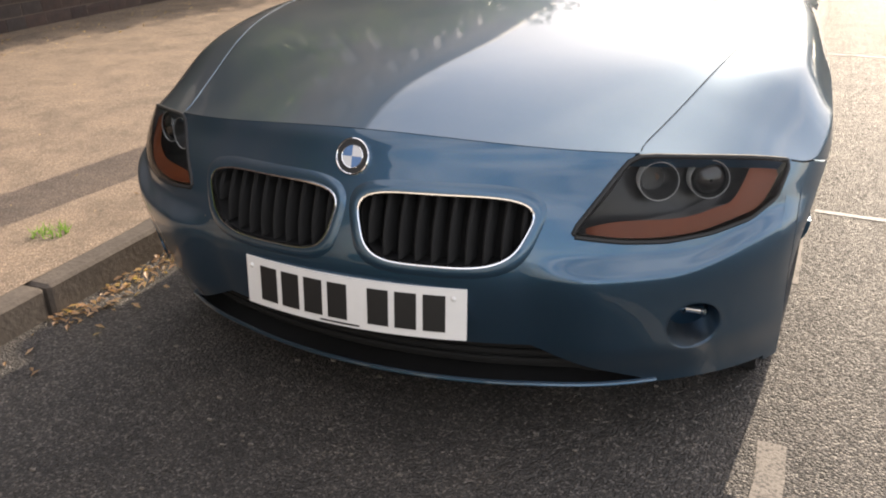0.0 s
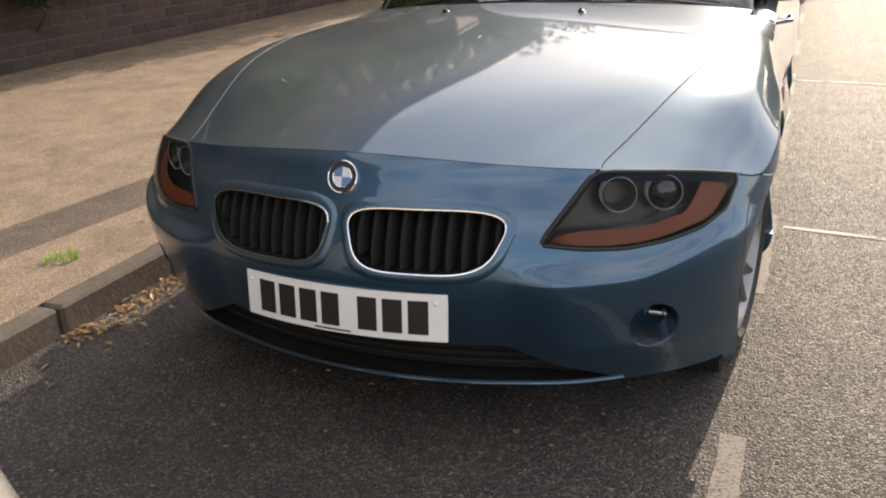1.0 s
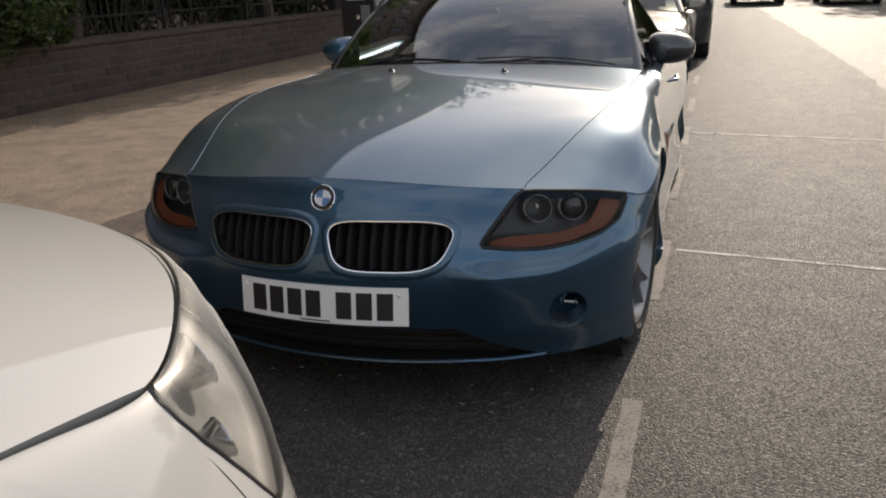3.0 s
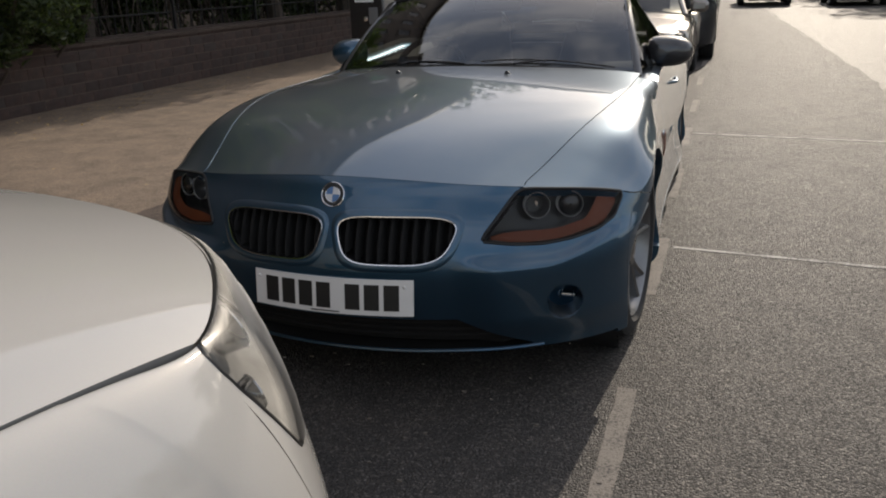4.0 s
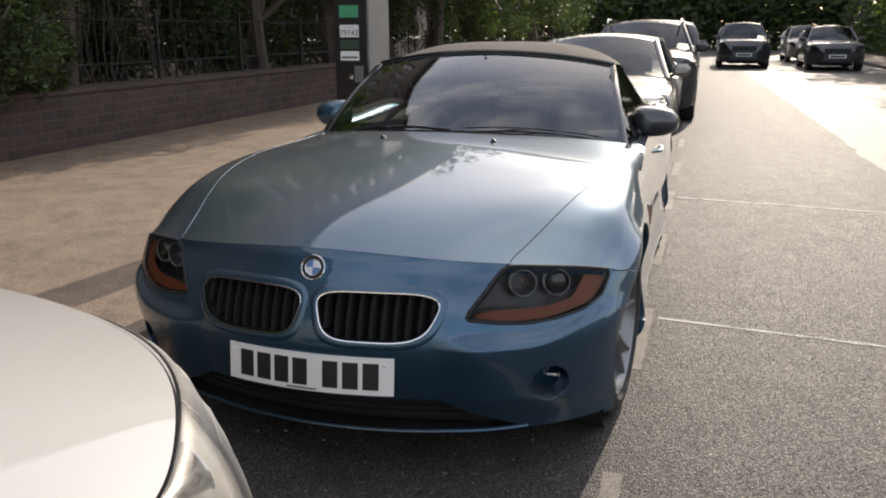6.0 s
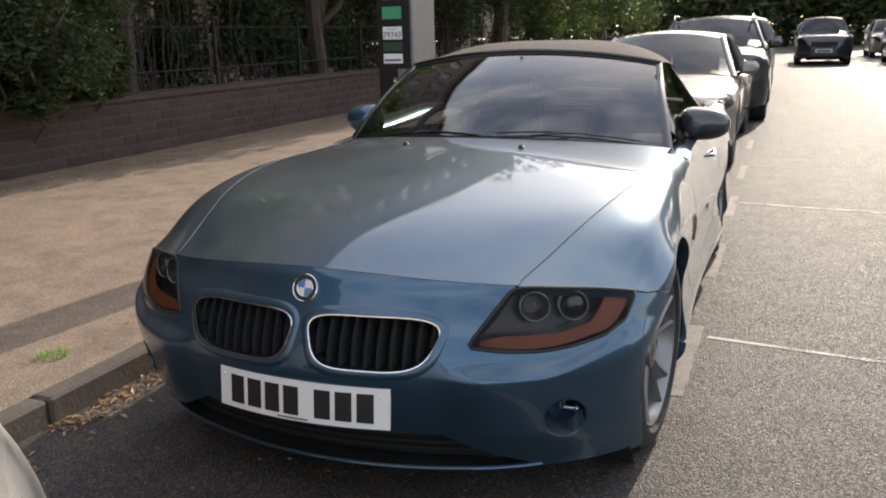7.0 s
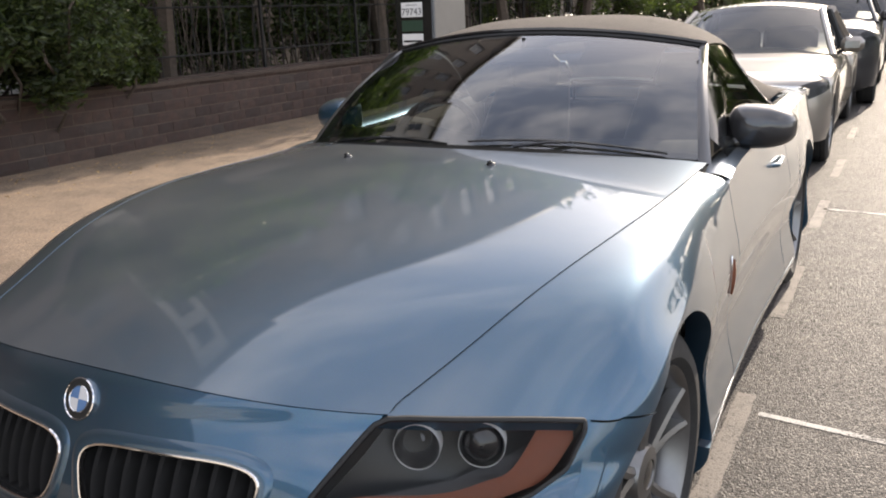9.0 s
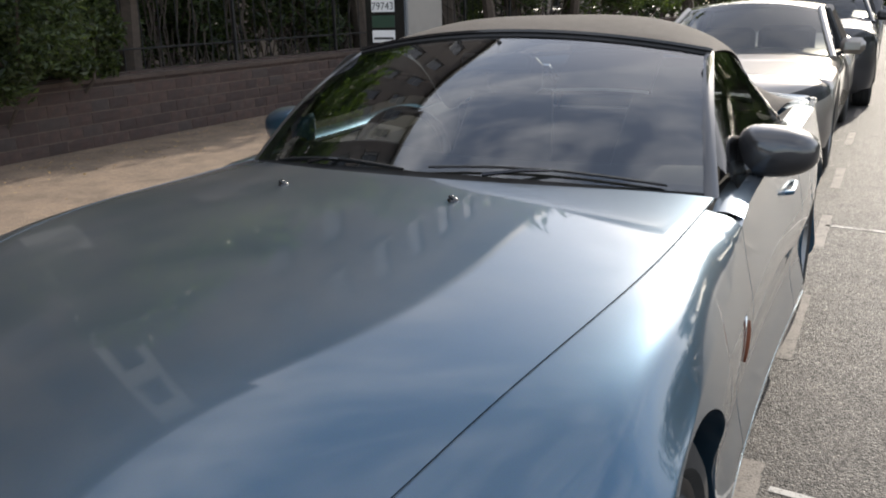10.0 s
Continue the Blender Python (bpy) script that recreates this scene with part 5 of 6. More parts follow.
        cover = part("lamp_cover", m, CLEAR, hl, "slightly hazed clear lamp cover", core=(0, 1.5, 0.4))
        cover.visible_shadow = False
        part("lamp_seal", Mesh().tube([on_front(k * x, z, 0.0) for x, z in shrink(1.012)], 0.0052, 6, closed=True), BLACKP, hl)
        rings = [[on_front(k * x, z, o) for x, z in shrink(q)] for q, o in ((1.0, -0.002), (0.93, -0.055), (0.5, -0.075), (0.05, -0.08))]
        m = Mesh().grid(np.array(rings), loop=True)
        m.add(rings[-1], [tuple(range(len(C)))])
        part("lamp_housing", m, LAMPG, hl)
        # amber band along the bottom and round the outside
        low = spl((0.47, 0.545), (0.538, 0.534), (0.616, 0.530), (0.69, 0.5355), (0.755, 0.550), (0.785, 0.568), (0.803, 0.606))
        top = spl((0.47, 0.552), (0.51, 0.561), (0.6, 0.562), (0.678, 0.565), (0.715, 0.573), (0.742, 0.594), (0.757, 0.634), (0.803, 0.626))
        P = [[on_front(k * x, float(low(x)) + max(float(top(x)) - float(low(x)), 0.004) * q, -0.012 - 0.012 * q) for q in np.linspace(0, 1, 5)] for x in np.linspace(0.475, 0.803, 60)]
        part("indicator_strip", Mesh().grid(np.array(P)), AMBER, hl, "amber indicator strip")
        for (x, z), name in (((0.588, 0.630), "dipped_lamp"), ((0.677, 0.624), "main_lamp")):
            c0 = on_front(k * x, z, 0.0) + np.array([-0.009 * k, 0.036, -0.014])
            nn = np.array([k * 0.35, -0.93, 0.1])
            nn /= np.linalg.norm(nn)
            uu = np.cross(nn, (0, 0, 1))
            uu /= np.linalg.norm(uu)
            vv = np.cross(uu, nn)
            t2 = np.linspace(0, 2 * math.pi, 32, False)
            def circ(r, o):
                return [c0 + nn * o + r * (math.cos(a) * uu + math.sin(a) * vv) for a in t2]
            lamp = new(name)
            lamp.parent = hl
            part("lamp_ring", Mesh().grid(np.array([circ(r, o) for r, o in ((0.0395, -0.02), (0.0393, 0.012), (0.0386, 0.0128), (0.0378, 0.011))]), loop=True), RING, lamp)
            bowl = [circ(r, o) for r, o in ((0.0378, 0.010), (0.03, -0.022), (0.016, -0.036), (0.003, -0.038))]
            part("lamp_bowl", Mesh().grid(np.array(bowl), loop=True), BOWLG if name == "dipped_lamp" else LAMPG, lamp)
            if name == "dipped_lamp":
                part("bulb", Mesh().lathe([(0.0, 0.001), (0.0, 0.008), (0.02, 0.007), (0.026, 0.001)], c0 - nn * 0.03, "y", 14), CHROME, lamp)
            else:
                lens = [circ(r, o) for r, o in ((0.034, 0.0), (0.028, 0.012), (0.016, 0.019), (0.003, 0.021))]
                part("projector_lens", Mesh().grid(np.array(lens), loop=True), GLOSSB, lamp)
        # fog lamp, set deep in its port
        fg = new("fog_lamp")
        fg.parent = car
        t2 = np.linspace(0, 2 * math.pi, 32, False)
        rings = [[on_front(k * (0.678 + 0.047 * q * math.cos(a)), 0.335 + 0.058 * q * math.sin(a), 0.0) + np.array([-k * 0.25 * d, d, 0]) for a in t2] for q, d in ((1.06, -0.001), (1.0, 0.004), (0.97, 0.03), (0.9, 0.085), (0.5, 0.09), (0.03, 0.09))]
        part("fog_lamp_well", Mesh().grid(np.array(rings), loop=True), BLUE, fg)
        c1 = np.array([k * 0.668, 0.268, 0.324])
        part("fog_lamp_glass", Mesh().lathe([(-0.028, 0.003), (-0.026, 0.012), (-0.02, 0.015), (-0.015, 0.010), (0.015, 0.010), (0.02, 0.015), (0.026, 0.012), (0.028, 0.003)], c1, "x", 18), REFL, fg)
    # lower intake
    P = np.array([[on_front(x, z, -0.05) for x in np.linspace(-0.61, 0.61, 50)] for z in np.linspace(0.165, 0.31, 6)])
    intake = part("lower_intake", Mesh().grid(P), GRILLE, car, "black lower air intake")
    for z in (0.2, 0.225, 0.25, 0.275):
        part("intake_slat", Mesh().tube([on_front(x, z, -0.042) for x in np.linspace(-0.56, 0.56, 30)], 0.006, 6), GRILLE, intake)
    u = np.linspace(-1, 1, 41)
    part("front_lip", Mesh().tube([on_front(0.61 * a, 0.166 + 0.014 * a * a, 0.001) for a in u], 0.005, 8), BLUE, car, "thin front lip")
    # washer jets
    for x in (-0.24, 0.24):
        z = float(top_z(x, 1.25))
        m = Mesh().lathe([(0.0, 0.014), (0.006, 0.012), (0.010, 0.006), (0.011, 0.001)], (x, 1.25, z - 0.002), "z", 16).box((x - 0.006, 1.236, z + 0.004), (x + 0.006, 1.25, z + 0.013), bevel=0.002)
        part("washer_jet", m, GLOSSB, car)
    for k in (-1, 1):
        for y in (AXLE_F, AXLE_R):
            wheel(car, k * (0.738 if y < 1.5 else 0.752), y, k, rim_share=0.76, steer=radians(-4.5) if y < 1.5 else 0.0)
    return car


def quarter(pts):
    m = Mesh()
    m.add(pts, [(0, j, j + 1) for j in range(1, len(pts) - 1)])
    return m


roadster()


# ---- the white car whose nose stands close to the roadster ----
wy = spl((0.18, -0.04), (0.3, -0.09), (0.5, -0.115), (0.66, -0.115))
ww = spl((0.18, 0.835), (0.5, 0.885), (0.66, 0.885))
wz = spl((0.0, 0.970), (0.15, 1.002), (0.5, 1.068), (0.9, 1.112), (1.2, 1.13))
BELT, CORNER = 0.66, 69.0
hood_x = spl((0.478, 0.768), (0.64, 0.763), (1.3, 0.745))
seam_x = spl((0, 0.0), (24, 0.335), (40, 0.565), (48, 0.652), (56, 0.712), (CORNER, 0.768), (80, 0.769), (90, 0.764))
seam_y = spl((0, 0.054), (24, 0.103), (40, 0.205), (48, 0.282), (56, 0.362), (CORNER, 0.478), (80, 0.56), (90, 0.63))
LENS = [(68.8, 1.0), (57, 1.0), (40, 8), (22, 20), (16, 34), (28, 45), (52, 50), (66, 52.5), (69.3, 51), (71, 44), (72.3, 36), (73, 28), (72.6, 20), (71.2, 11)]
SPLIT = 74.4


def w_top(x, y):
    return wz(y) - 0.10 * np.asarray(x) ** 2 - 0.055 * (np.abs(x) / 0.82) ** 8


def w_edge(s):
    """Inner edge (x, y) of the nose and wings, where the hood begins; s in degrees round the nose, past 90 in metres along the side."""
    a = abs(s)
    if a <= 90:
        return math.copysign(float(seam_x(a)), s), float(seam_y(a))
    y = 0.63 + (a - 90) * 0.8375
    return math.copysign(float(hood_x(y)), s), y


def w_skin(s, a, out=0.0):
    """A point of the nose: a is 0 at the hood's edge, 90 at the widest line, above 90 on the way down to the sill."""
    def at(s, a):
        ex, ey = w_edge(s)
        k, t = math.copysign(1, s), abs(s)
        if t <= 90:
            c = max(math.cos(math.radians(t)), 0.0)
            ox, oy = 0.885 * math.sin(math.radians(t)), -0.115 + 0.615 * (1 - c**1.4)
        else:
            c, ox, oy = 0.0, 0.885, 0.5 + t - 90
        ze = float(w_top(ex, ey))
        if a <= 90:
            r = math.radians(a)
            f, h = math.sin(r) ** 1.33, max(math.cos(r), 0.0) ** 1.33
            return np.array([ex + (k * ox - ex) * f, ey + (oy - ey) * f, BELT + (ze - BELT) * h])
        z = BELT - (a - 90) / 90 * (BELT - 0.2)
        return np.array([k * ox * float(ww(z)) / 0.885, oy + (float(wy(z)) + 0.115) * c, z])

    p = at(s, a)
    if out:
        n = np.cross(at(s + 0.05, a) - p, at(s, a + 0.05) - p)
        n /= np.linalg.norm(n) + 1e-12
        if n @ (p - np.array([0, 1.2, 0.5])) < 0:
            n = -n
        p = p + n * out
    return p


def lens_out(s, a):
    """Signed distance, in the skin's own degrees, to the outline of a headlight (below 0 inside)."""
    s = abs(s)
    d, inside, n = 1e9, False, len(LENS)
    for i in range(n):
        (ax, ay), (bx, by) = LENS[i], LENS[(i + 1) % n]
        ex, ey = bx - ax, by - ay
        q = max(0, min(1, ((s - ax) * ex + (a - ay) * ey) / (ex * ex + ey * ey)))
        d = min(d, math.hypot(s - ax - q * ex, a - ay - q * ey))
        if (ay > a) != (by > a) and s < ax + (a - ay) / (by - ay) * ex:
            inside = not inside
    return -d if inside else d


def white_car():
    car = thing("white_car", "pearl white family car parked nose to nose with the roadster", "car", (-0.10, -1.10, 0), 180)
    # bumper and nose in one skin, with the headlights cut out
    S = np.linspace(-SPLIT, SPLIT, 235)
    A = np.concatenate([np.linspace(0, 90, 49), np.linspace(97, 180, 12)])
    G = np.stack(np.meshgrid(A, S, indexing="ij"), 2)
    na, n = len(A), len(S)
    cell = np.array([[lens_out((S[j] + S[j + 1]) / 2, (A[i] + A[i + 1]) / 2) < 0 for j in range(n - 1)] for i in range(na - 1)])
    touch = np.zeros((na, n, 2), bool)
    for di in (0, 1):
        for dj in (0, 1):
            touch[di : na - 1 + di, dj : n - 1 + dj, 0] |= cell
            touch[di : na - 1 + di, dj : n - 1 + dj, 1] |= ~cell
    for i, j in zip(*np.nonzero(touch[..., 0] & touch[..., 1])):
        a_, s_ = G[i, j]
        for _ in range(4):
            h, e = lens_out(s_, a_), 1e-3
            gs, ga = (lens_out(s_ + e, a_) - h) / e, (lens_out(s_, a_ + e) - h) / e
            q = gs * gs + ga * ga + 1e-6
            h = max(-1.5, min(1.5, h))
            s_, a_ = s_ - h * gs / q, a_ - h * ga / q
        G[i, j] = (max(a_, 0.0), s_)
    m = Mesh()
    m.add([w_skin(s_, a_) for row in G for a_, s_ in row], [(i * n + j, i * n + j + 1, (i + 1) * n + j + 1, (i + 1) * n + j) for i in range(na - 1) for j in range(n - 1) if not cell[i, j]])
    rim = np.array([w_skin(s_, 0) for s_ in S])
    m.grid(np.stack([rim, rim - (0, 0, 0.02)]))
    part("front_bumper", m, WHITE, car)
    # hood
    P = []
    for t in np.linspace(0, 1, 50):
        row = []
        for f in np.linspace(-1, 1, 81):
            ex, ey = w_edge(f * CORNER)
            ln = math.hypot(ex, 0.9 - ey)
            ex, ey = ex - ex / ln * 0.0025, ey + (0.9 - ey) / ln * 0.0025
            x, y = ex + (f * 0.741 - ex) * t, ey + (1.15 + 0.1 * f * f - ey) * t
            row.append((x, y, float(w_top(x, y)) + 0.001))
        P.append(row)
    part("hood", Mesh().panel(np.array(P), 0.025, core=(0, 1, 0.4)), WHITE, car, "white hood catching the sun")
    for k in (-1, 1):
        P = []
        for q_ in (*np.linspace(SPLIT, 90, 26), *np.linspace(90.004, 90.8, 60)):
            y = w_skin(q_, 90)[1]
            low = 0.2 if abs(y - 0.72) >= 0.34 else 0.31 + math.sqrt(0.34**2 - (y - 0.72) ** 2)
            top_a = 90 + 90 * (BELT - low) / (BELT - 0.2)
            # the joint with the bumper opens below the headlight
            gap = 0.25 if q_ == SPLIT else 0.0
            P.append([w_skin(k * (q_ + gap * float(smooth(a_, 30, 36))), a_) for a_ in (*np.linspace(0, 90, 46), *(90 + (top_a - 90) * np.linspace(0.08, 1, 12)))])
        part("front_wing", Mesh().panel(np.array(P), 0.014, core=(k * 0.4, 1.0, 0.4)), WHITE, car, core=(k * 0.5, 0.9, 0.5))
        # headlight: clear cover, bright reflector towards the hood, dark chamber towards the tip
        hl = new("headlight")
        hl.parent = car
        out = []
        for (as_, aa), (bs, ba) in zip(LENS, LENS[1:] + LENS[:1]):
            out += [(as_ + (bs - as_) * q, aa + (ba - aa) * q) for q in np.linspace(0, 1, 9)[:-1]]
        C = np.array(out)
        for _ in range(2):
            C = 0.5 * C + 0.25 * (np.roll(C, 1, 0) + np.roll(C, -1, 0))
        mid = C.mean(0)

        def ring(q, o):
            return [w_skin(k * s_, a_, o) for s_, a_ in mid + (C - mid) * q]

        m = Mesh().grid(np.array([ring(q, o) for q, o in ((1.0, 0.0), (0.985, 0.003), (0.8, 0.004), (0.5, 0.004), (0.2, 0.004), (0.03, 0.004))]), loop=True)
        m.add(ring(0.03, 0.004), [tuple(range(len(C)))])
        part("lamp_cover", m, HAZE, hl, "hazed swept-back lamp cover", core=(k * 0.55, 0.6, 0.78)).visible_shadow = False
        part("lamp_seal", Mesh().tube(ring(1.0, -0.001), 0.0026, 6, closed=True), LAMPG, hl)
        m = Mesh().grid(np.array([ring(q, o) for q, o in ((1.0, -0.001), (0.97, -0.012), (0.86, -0.02), (0.6, -0.036), (0.3, -0.042), (0.03, -0.042))]), loop=True)
        m.add(ring(0.03, -0.042), [tuple(range(len(C)))])
        part("lamp_housing", m, PEARL, hl, "silver reflector housing")
        for s0, a0, r0, mat in ((58.0, 24, 0.028, REFL), (66.5, 36, 0.020, REFL)):
            c0, nn = w_skin(k * s0, a0, -0.03), w_skin(k * s0, a0, 1.0) - w_skin(k * s0, a0)
            nn = nn * 0.6 + np.array([0, -0.5, 0.05])
            nn /= np.linalg.norm(nn)
            uu = np.cross(nn, (0, 0, 1))
            uu /= np.linalg.norm(uu)
            vv = np.cross(uu, nn)
            bowl = [[c0 + nn * o + r * (math.cos(a) * uu + math.sin(a) * vv) for a in np.linspace(0, 2 * math.pi, 28, False)] for r, o in ((r0, 0.012), (r0 * 0.96, 0.014), (r0 * 0.9, 0.008), (r0 * 0.7, -0.012), (r0 * 0.4, -0.022), (0.002, -0.025))]
            part("lamp_bowl", Mesh().grid(np.array(bowl), loop=True), mat, hl)
        for y in (0.72, 3.25):
            wheel(car, k * 0.72, y, k, 0.31, 0.2)
        mir = new("door_mirror")
        mir.parent = car
        part("mirror_shell", Mesh().box((k * 0.90 - 0.1, 1.62, 1.02), (k * 0.90 + 0.1, 1.75, 1.16), bevel=0.05), WHITE, mir)
        part("mirror_foot", Mesh().tube([(k * 0.74, 1.7, 1.02), (k * 0.85, 1.7, 1.06)], 0.025, 8), BLACKP, mir)
    part("lower_grille", Mesh().box((-0.4, -0.10, 0.3), (0.4, -0.02, 0.44), bevel=0.02), BLACKP, car)
    # cabin and rear body
    cabin(car, 1.12, 3.9, 1.08, 1.52, 0.755, 0.60, 0.75, 0.5, WHITE)
    P = []
    for y in np.linspace(1.28, 4.0, 60):
        w = 0.885 - 0.06 * max(0, (y - 3.4) / 0.6) ** 2
        low = 0.22
        if abs(y - 3.25) < 0.34:
            low = 0.31 + math.sqrt(0.34**2 - (y - 3.25) ** 2)
        zt = 1.06
        P.append([(s_ * w * a, y, z) for s_, a, z in [(-1, 0.9, low), (-1, 1.01, low + (zt - low) * 0.35), (-1, 1.0, low + (zt - low) * 0.75), (-1, 0.94, zt), (1, 0.94, zt), (1, 1.0, low + (zt - low) * 0.75), (1, 1.01, low + (zt - low) * 0.35), (1, 0.9, low)]])
    part("body", Mesh().panel(np.array(P), 0.02, core=(0, 2.5, 0.4)), WHITE, car)
    part("tailgate", Mesh().box((-0.74, 3.95, 0.3), (0.74, 4.08, 1.07), bevel=0.05), WHITE, car)
    part("underbody", Mesh().box((-0.6, 0.3, 0.16), (0.6, 3.9, 0.24), bevel=0.02), BLACKP, car)
    return car


def cabin(car, yc, yr, zb, zr, wb, wt, run_f, run_r, paint):
    """Windows, pillars and roof of a closed car."""
    def fr(f, t):
        x = f * (wb + (wt - wb) * t)
        return np.array([x, yc + 0.14 * f * f + (run_f - 0.06 * f * f) * t - 0.03 * math.sin(math.pi * t), zb + 0.02 * (1 - f * f) + (zr - zb - 0.05 * f * f) * t])

    def rr(f, t):
        x = f * (wb * 0.97 + (wt - wb * 0.97) * t)
        return np.array([x, yr - 0.1 * f * f - run_r * t, zb + (zr - 0.02 - zb - 0.05 * f * f) * t])

    core = (0, (yc + yr) / 2, 0.6)
    FF, TT = np.linspace(-0.97, 0.97, 21), np.linspace(0, 1, 9)
    part("windscreen", Mesh().grid(np.array([[fr(f, t) for f in FF] for t in TT])), FARSCREEN, car, core=core).visible_shadow = False
    part("rear_window", Mesh().grid(np.array([[rr(f, t) for f in FF] for t in TT])), SIDEGLASS, car, core=core)
    P = []
    for q in np.linspace(0, 1, 14):
        P.append([fr(f, 1) + (rr(f, 1) - fr(f, 1)) * q + np.array([0, 0, 0.05 * math.sin(math.pi * q)]) for f in np.linspace(-1.02, 1.02, 21)])
    part("roof", Mesh().panel(np.array(P), 0.03, core=core), paint, car)
    for k in (-1, 1):
        P = [[fr(k, t) + (rr(k, t) - fr(k, t)) * q + np.array([k * 0.02 * math.sin(math.pi * t), 0, 0]) for t in TT] for q in np.linspace(0.02, 0.98, 12)]
        part("side_window", Mesh().grid(np.array(P)), DARKGLASS, car, core=core).visible_shadow = False
        part("front_pillar", Mesh().tube([fr(k * 1.0, t) for t in np.linspace(-0.05, 1.02, 8)], 0.032, 8), paint, car)
        part("rear_pillar", Mesh().tube([rr(k * 1.0, t) + (0, -0.05, 0) for t in np.linspace(-0.05, 1.02, 8)], 0.06, 8), paint, car)
        mid = lambda t: fr(k, t) * 0.5 + rr(k, t) * 0.5 + np.array([k * 0.022, 0, 0])  # noqa: E731
        part("door_pillar", Mesh().tube([mid(t) for t in np.linspace(0, 1, 5)], 0.03, 6), BLACKP, car)
    part("seat_row", Mesh().box((-wb * 0.7, (yc + yr) / 2, zb - 0.3), (-0.012, (yc + yr) / 2 + 0.15, zb + 0.2), bevel=0.05).box((0.012, (yc + yr) / 2, zb - 0.3), (wb * 0.7, (yc + yr) / 2 + 0.15, zb + 0.22), bevel=0.05), LEATHER, car)
    part("dashboard", Mesh().box((-wb * 0.93, yc + 0.1, zb - 0.22), (wb * 0.93, yc + 0.5, zb - 0.01), bevel=0.05), LEATHER, car)


def plain_car(label, place, turn, paint, length, width, hood, roof, run_f, group="parked cars", rails=False, cab=(0.30, 0.93)):
    """A closed car with its nose at local y = 0, facing -y."""
    car = thing("car", label, "car", place, turn, group)
    W2, r = width / 2, 0.32
    f_ax, r_ax = 0.82, length - 0.85
    zt = spl((0, 0.60), (0.12, hood - 0.16), (0.5, hood - 0.08), (length * cab[0], hood), (length * 0.6, hood), (length * 0.85, hood + 0.02), (length - 0.05, hood - 0.05), (length, 0.7))
    P = []
    ys = sorted({*np.concatenate([np.linspace(0, 0.35, 12), np.linspace(0.35, length - 0.3, 50), np.linspace(length - 0.3, length, 10)]), *[c + e for c in (f_ax, r_ax) for e in np.linspace(-0.359, 0.359, 31)], *[c + e for c in (f_ax, r_ax) for e in (-0.362, 0.362)]})
    for y in ys:
        e = min(y, length - y)
        w = W2 * (1 - 0.55 * max(0, 1 - e / 0.55) ** 2.6)
        low = 0.2 + 0.10 * max(0, 1 - e / 0.2)
        for c in (f_ax, r_ax):
            if abs(y - c) < 0.36:
                low = max(low, r + math.sqrt(0.36**2 - (y - c) ** 2))
        z = max(float(zt(y)), low + 0.03)
        half = [(0.86, 0.0), (0.97, 0.06), (1.0, 0.25), (0.995, 0.5), (0.985, 0.72), (0.95, 0.88), (0.86, 0.965), (0.6, 1.0), (0.3, 1.015), (0, 1.02)]
        row = [(-w * a, y, low + (z - low) * b) for a, b in half] + [(w * a, y, low + (z - low) * b) for a, b in half[-2::-1]]
        P.append(row)
    m = Mesh().panel(np.array(P), 0.02, core=(0, length / 2, 0.5))
    m.add(P[0], [tuple(range(len(P[0])))])
    m.add(P[-1], [tuple(range(len(P[0])))])
    part("body", m, paint, car)
    cabin(car, length * cab[0], length * cab[1], hood - 0.01, roof, W2 * 0.88, W2 * 0.68, run_f, 0.55, paint)
    for k in (-1, 1):
        for y in (f_ax, r_ax):
            wheel(car, k * (W2 - 0.12), y, k, r, 0.21)
        Q = []
        for y in np.linspace(0.10, 0.55, 10):
            w = W2 * (1 - 0.55 * max(0, 1 - min(y, length - y) / 0.55) ** 2.6)
            low = 0.2 + 0.10 * max(0, 1 - y / 0.2)
            z = float(zt(y))
            t0, t1 = 0.70 + 0.12 * (y - 0.1) / 0.45, 0.93
            Q.append([(k * w * (float(np.interp(b, (0.5, 0.72, 0.88, 0.965), (0.995, 0.985, 0.95, 0.86))) + 0.004), y - 0.006, low + (z - low) * b) for b in np.linspace(t0, t1, 7)])
        hp = part("headlight", Mesh().grid(np.array(Q)), LAMPG, car)
        part("lamp_cover", Mesh().grid(np.array(Q) * np.array([1.003, 1, 1]) + (0, -0.004, 0)), CLEAR, hp, core=(0, 1, 0.5))
        mir = new("door_mirror")
        mir.parent = car
        yb = length * cab[0] + 0.42
        part("mirror_shell", Mesh().box((k * (W2 + 0.03) - 0.1, yb, hood - 0.01), (k * (W2 + 0.03) + 0.1, yb + 0.09, hood + 0.13), bevel=0.04), paint, mir)
        part("mirror_foot", Mesh().tube([(k * (W2 - 0.1), yb + 0.05, hood - 0.02), (k * W2, yb + 0.05, hood + 0.03)], 0.02, 6), BLACKP, mir)
        if rails:
            part("roof_rail", Mesh().tube([(k * W2 * 0.64, length * 0.5 - 0.35, roof - 0.01), (k * W2 * 0.65, length * 0.5 - 0.2, roof + 0.06), (k * W2 * 0.65, length * 0.8 - 0.2, roof + 0.05), (k * W2 * 0.64, length * 0.8, roof - 0.02)], 0.016, 6), CHROME, car)
    part("grille", Mesh().box((-W2 * 0.45, -0.012, hood - 0.4), (W2 * 0.45, 0.1, hood - 0.22), bevel=0.02), BLACKP, car)
    part("lower_grille", Mesh().box((-W2 * 0.55, -0.014, 0.26), (W2 * 0.55, 0.1, 0.36), bevel=0.02), BLACKP, car)
    pl = part("number_plate", Mesh().box((-0.26, -0.03, 0.42), (0.26, -0.005, 0.53), bevel=0.004), PLATEW, car, smooth=False)
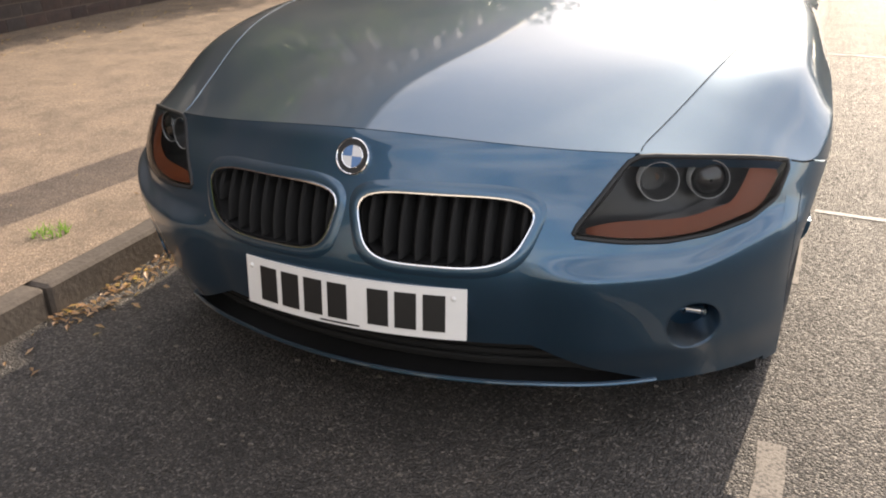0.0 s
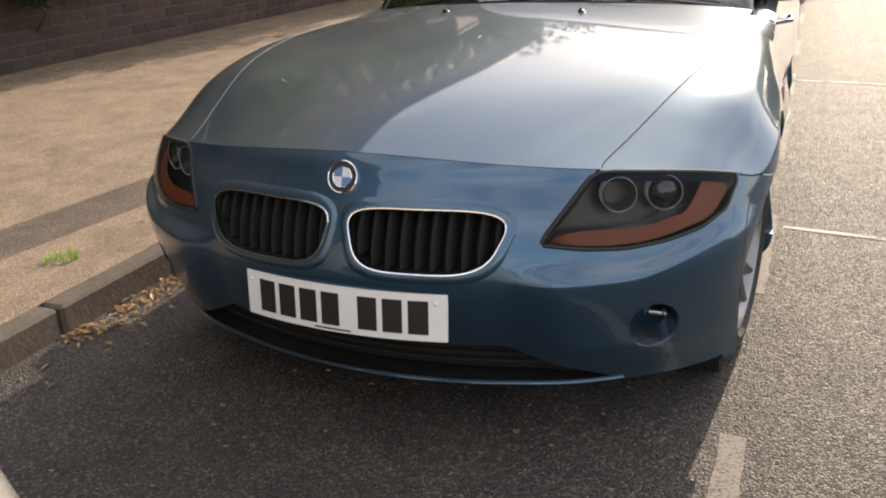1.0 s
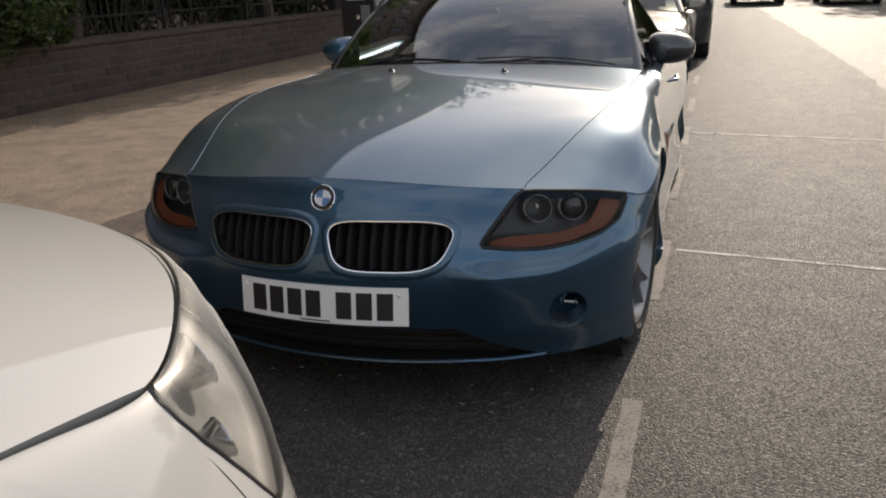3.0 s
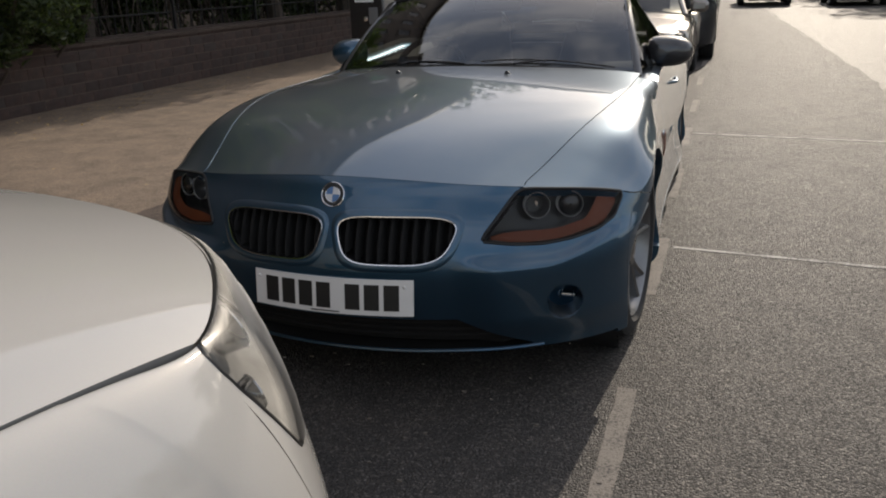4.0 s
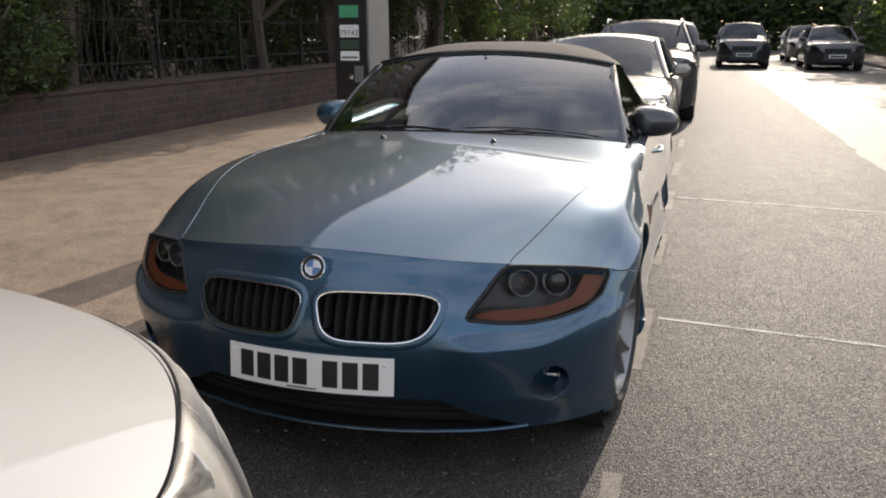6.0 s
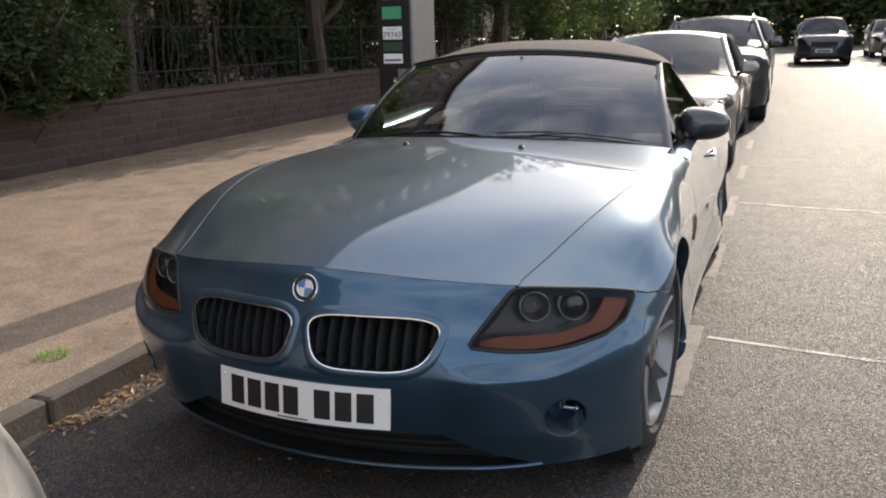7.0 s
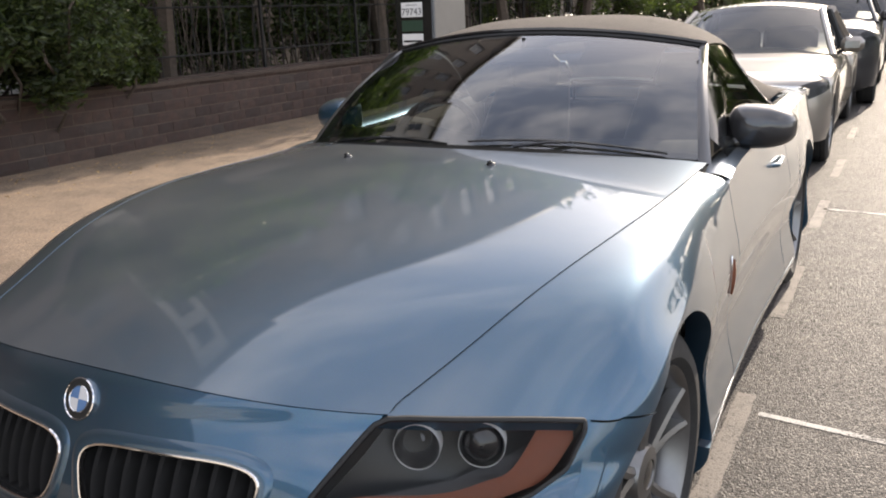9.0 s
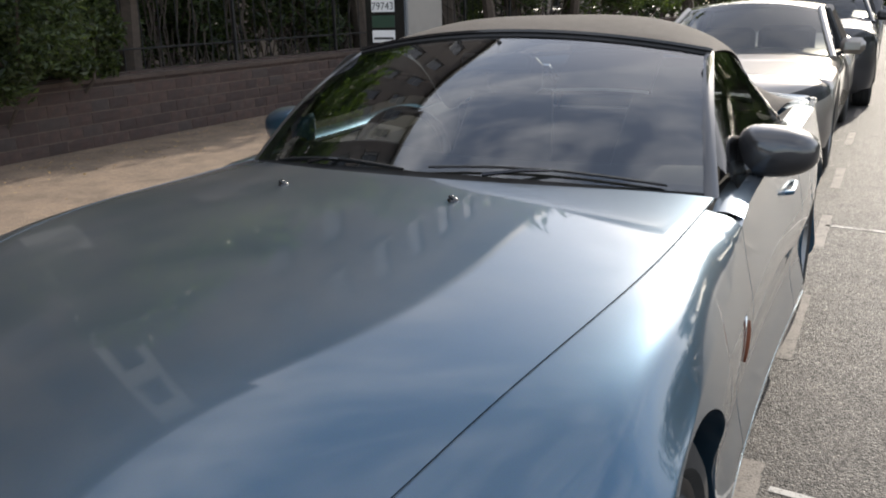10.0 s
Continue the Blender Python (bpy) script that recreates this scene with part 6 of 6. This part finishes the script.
    part("plate_bar", Mesh().box((-0.22, -0.033, 0.445), (0.22, -0.029, 0.505)), INK, pl, smooth=False)
    part("underbody", Mesh().box((-W2 * 0.6, 0.3, 0.17), (W2 * 0.6, length - 0.3, 0.24), bevel=0.02), BLACKP, car)
    return car


white_car()
plain_car("silver grey coupe parked behind the blue roadster", (-0.10, 5.9, 0), 0, SILVER, 4.5, 1.78, 0.83, 1.245, 0.85, cab=(0.33, 0.93))
plain_car("dark grey estate car with roof rails, parked in the row", (0.08, 10.4, 0), 0, DARKPAINT, 4.6, 1.82, 1.0, 1.44, 0.75, rails=True)
plain_car("dark hatchback parked further along the row", (0.1, 15.6, 0), 0, DARKPAINT, 4.2, 1.75, 0.98, 1.46, 0.7)
plain_car("dark car standing in the road with sun glinting on its roof", (2.4, 29.5, 0), 0, DARKPAINT, 4.4, 1.8, 1.0, 1.55, 0.75, "cars on the far side")
plain_car("dark car parked on the far side of the road", (5.2, 28.0, 0), 0, DARKPAINT, 4.3, 1.76, 0.95, 1.42, 0.75, "cars on the far side")
plain_car("silver car parked far down the road", (5.2, 35.5, 0), 0, SILVER, 4.3, 1.76, 0.95, 1.45, 0.75, "cars on the far side")


# ---- fallen leaves, weeds, grit ----
def litter(name, spots, label, seed, mat, size):
    r = random.Random(seed)
    m = Mesh()
    for x0, x1, y0, y1, z, count in spots:
        for _ in range(count):
            x, y = x0 + (x1 - x0) * r.random(), y0 + (y1 - y0) * r.random()
            s, a = size * (0.5 + r.random()), r.random() * 6.3
            u, v = np.array([math.cos(a), math.sin(a), 0.25 * r.gauss(0, 1)]), np.array([-math.sin(a), math.cos(a), 0.25 * r.gauss(0, 1)])
            c = np.array([x, y, z + 0.3 * s])
            m.add([c - u * s, c + v * s * 0.45 + (0, 0, s * 0.25), c + u * s, c - v * s * 0.45 + (0, 0, s * 0.2)], [(0, 1, 2), (0, 2, 3)])
    return solo(name, m, mat, label, "leaves", kind="stuff")


litter("fallen_leaves", ((-1.16, -1.04, 0.15, 0.9, 0.001, 190), (-1.16, -0.95, -0.6, 3.5, 0.001, 160), (-5.4, -4.9, 1, 14, 0.1, 260), (-5.3, -4.3, 2, 9, 0.1, 140), (-4.85, -4.4, 2.6, 6.6, 0.1, 45), (-3.9, -3.5, 5.2, 6.6, 0.1, 14), (-3.9, -1.4, -1, 8, 0.1, 60)), "dry brown and yellow leaves fallen in the gutter and along the wall", 5, DRYLEAF, 0.013)
m = Mesh()
r = random.Random(3)
for i in range(60):
    a, q = r.random() * 6.3, r.random() ** 0.5 * 0.06
    p = np.array([-1.49 + math.cos(a) * q * 1.2, 0.52 + math.sin(a) * q, 0.1])
    t = p + np.array([r.gauss(0, 0.018), r.gauss(0, 0.018), 0.02 + 0.02 * r.random()])
    m.add([p - (0.003, 0, 0), p + (0.003, 0, 0), t], [(0, 1, 2)])
solo("weed", m, leaf_mat("weed_green", (0.06, 0.12, 0.03), (0.14, 0.24, 0.06)), "small green weed growing in a pavement crack", "weed", smooth=False)
m = Mesh()
for _ in range(120):
    x, y = -1.0 + 1.9 * r.random(), -1.2 + 2.0 * r.random()
    s = 0.003 + 0.004 * r.random()
    m.box((x, y, 0.0), (x + s * 2, y + s, s * 0.8))
solo("grit", m, PAINTY, "pale grit and crumbs lying on the asphalt", "grit", kind="stuff", smooth=False)
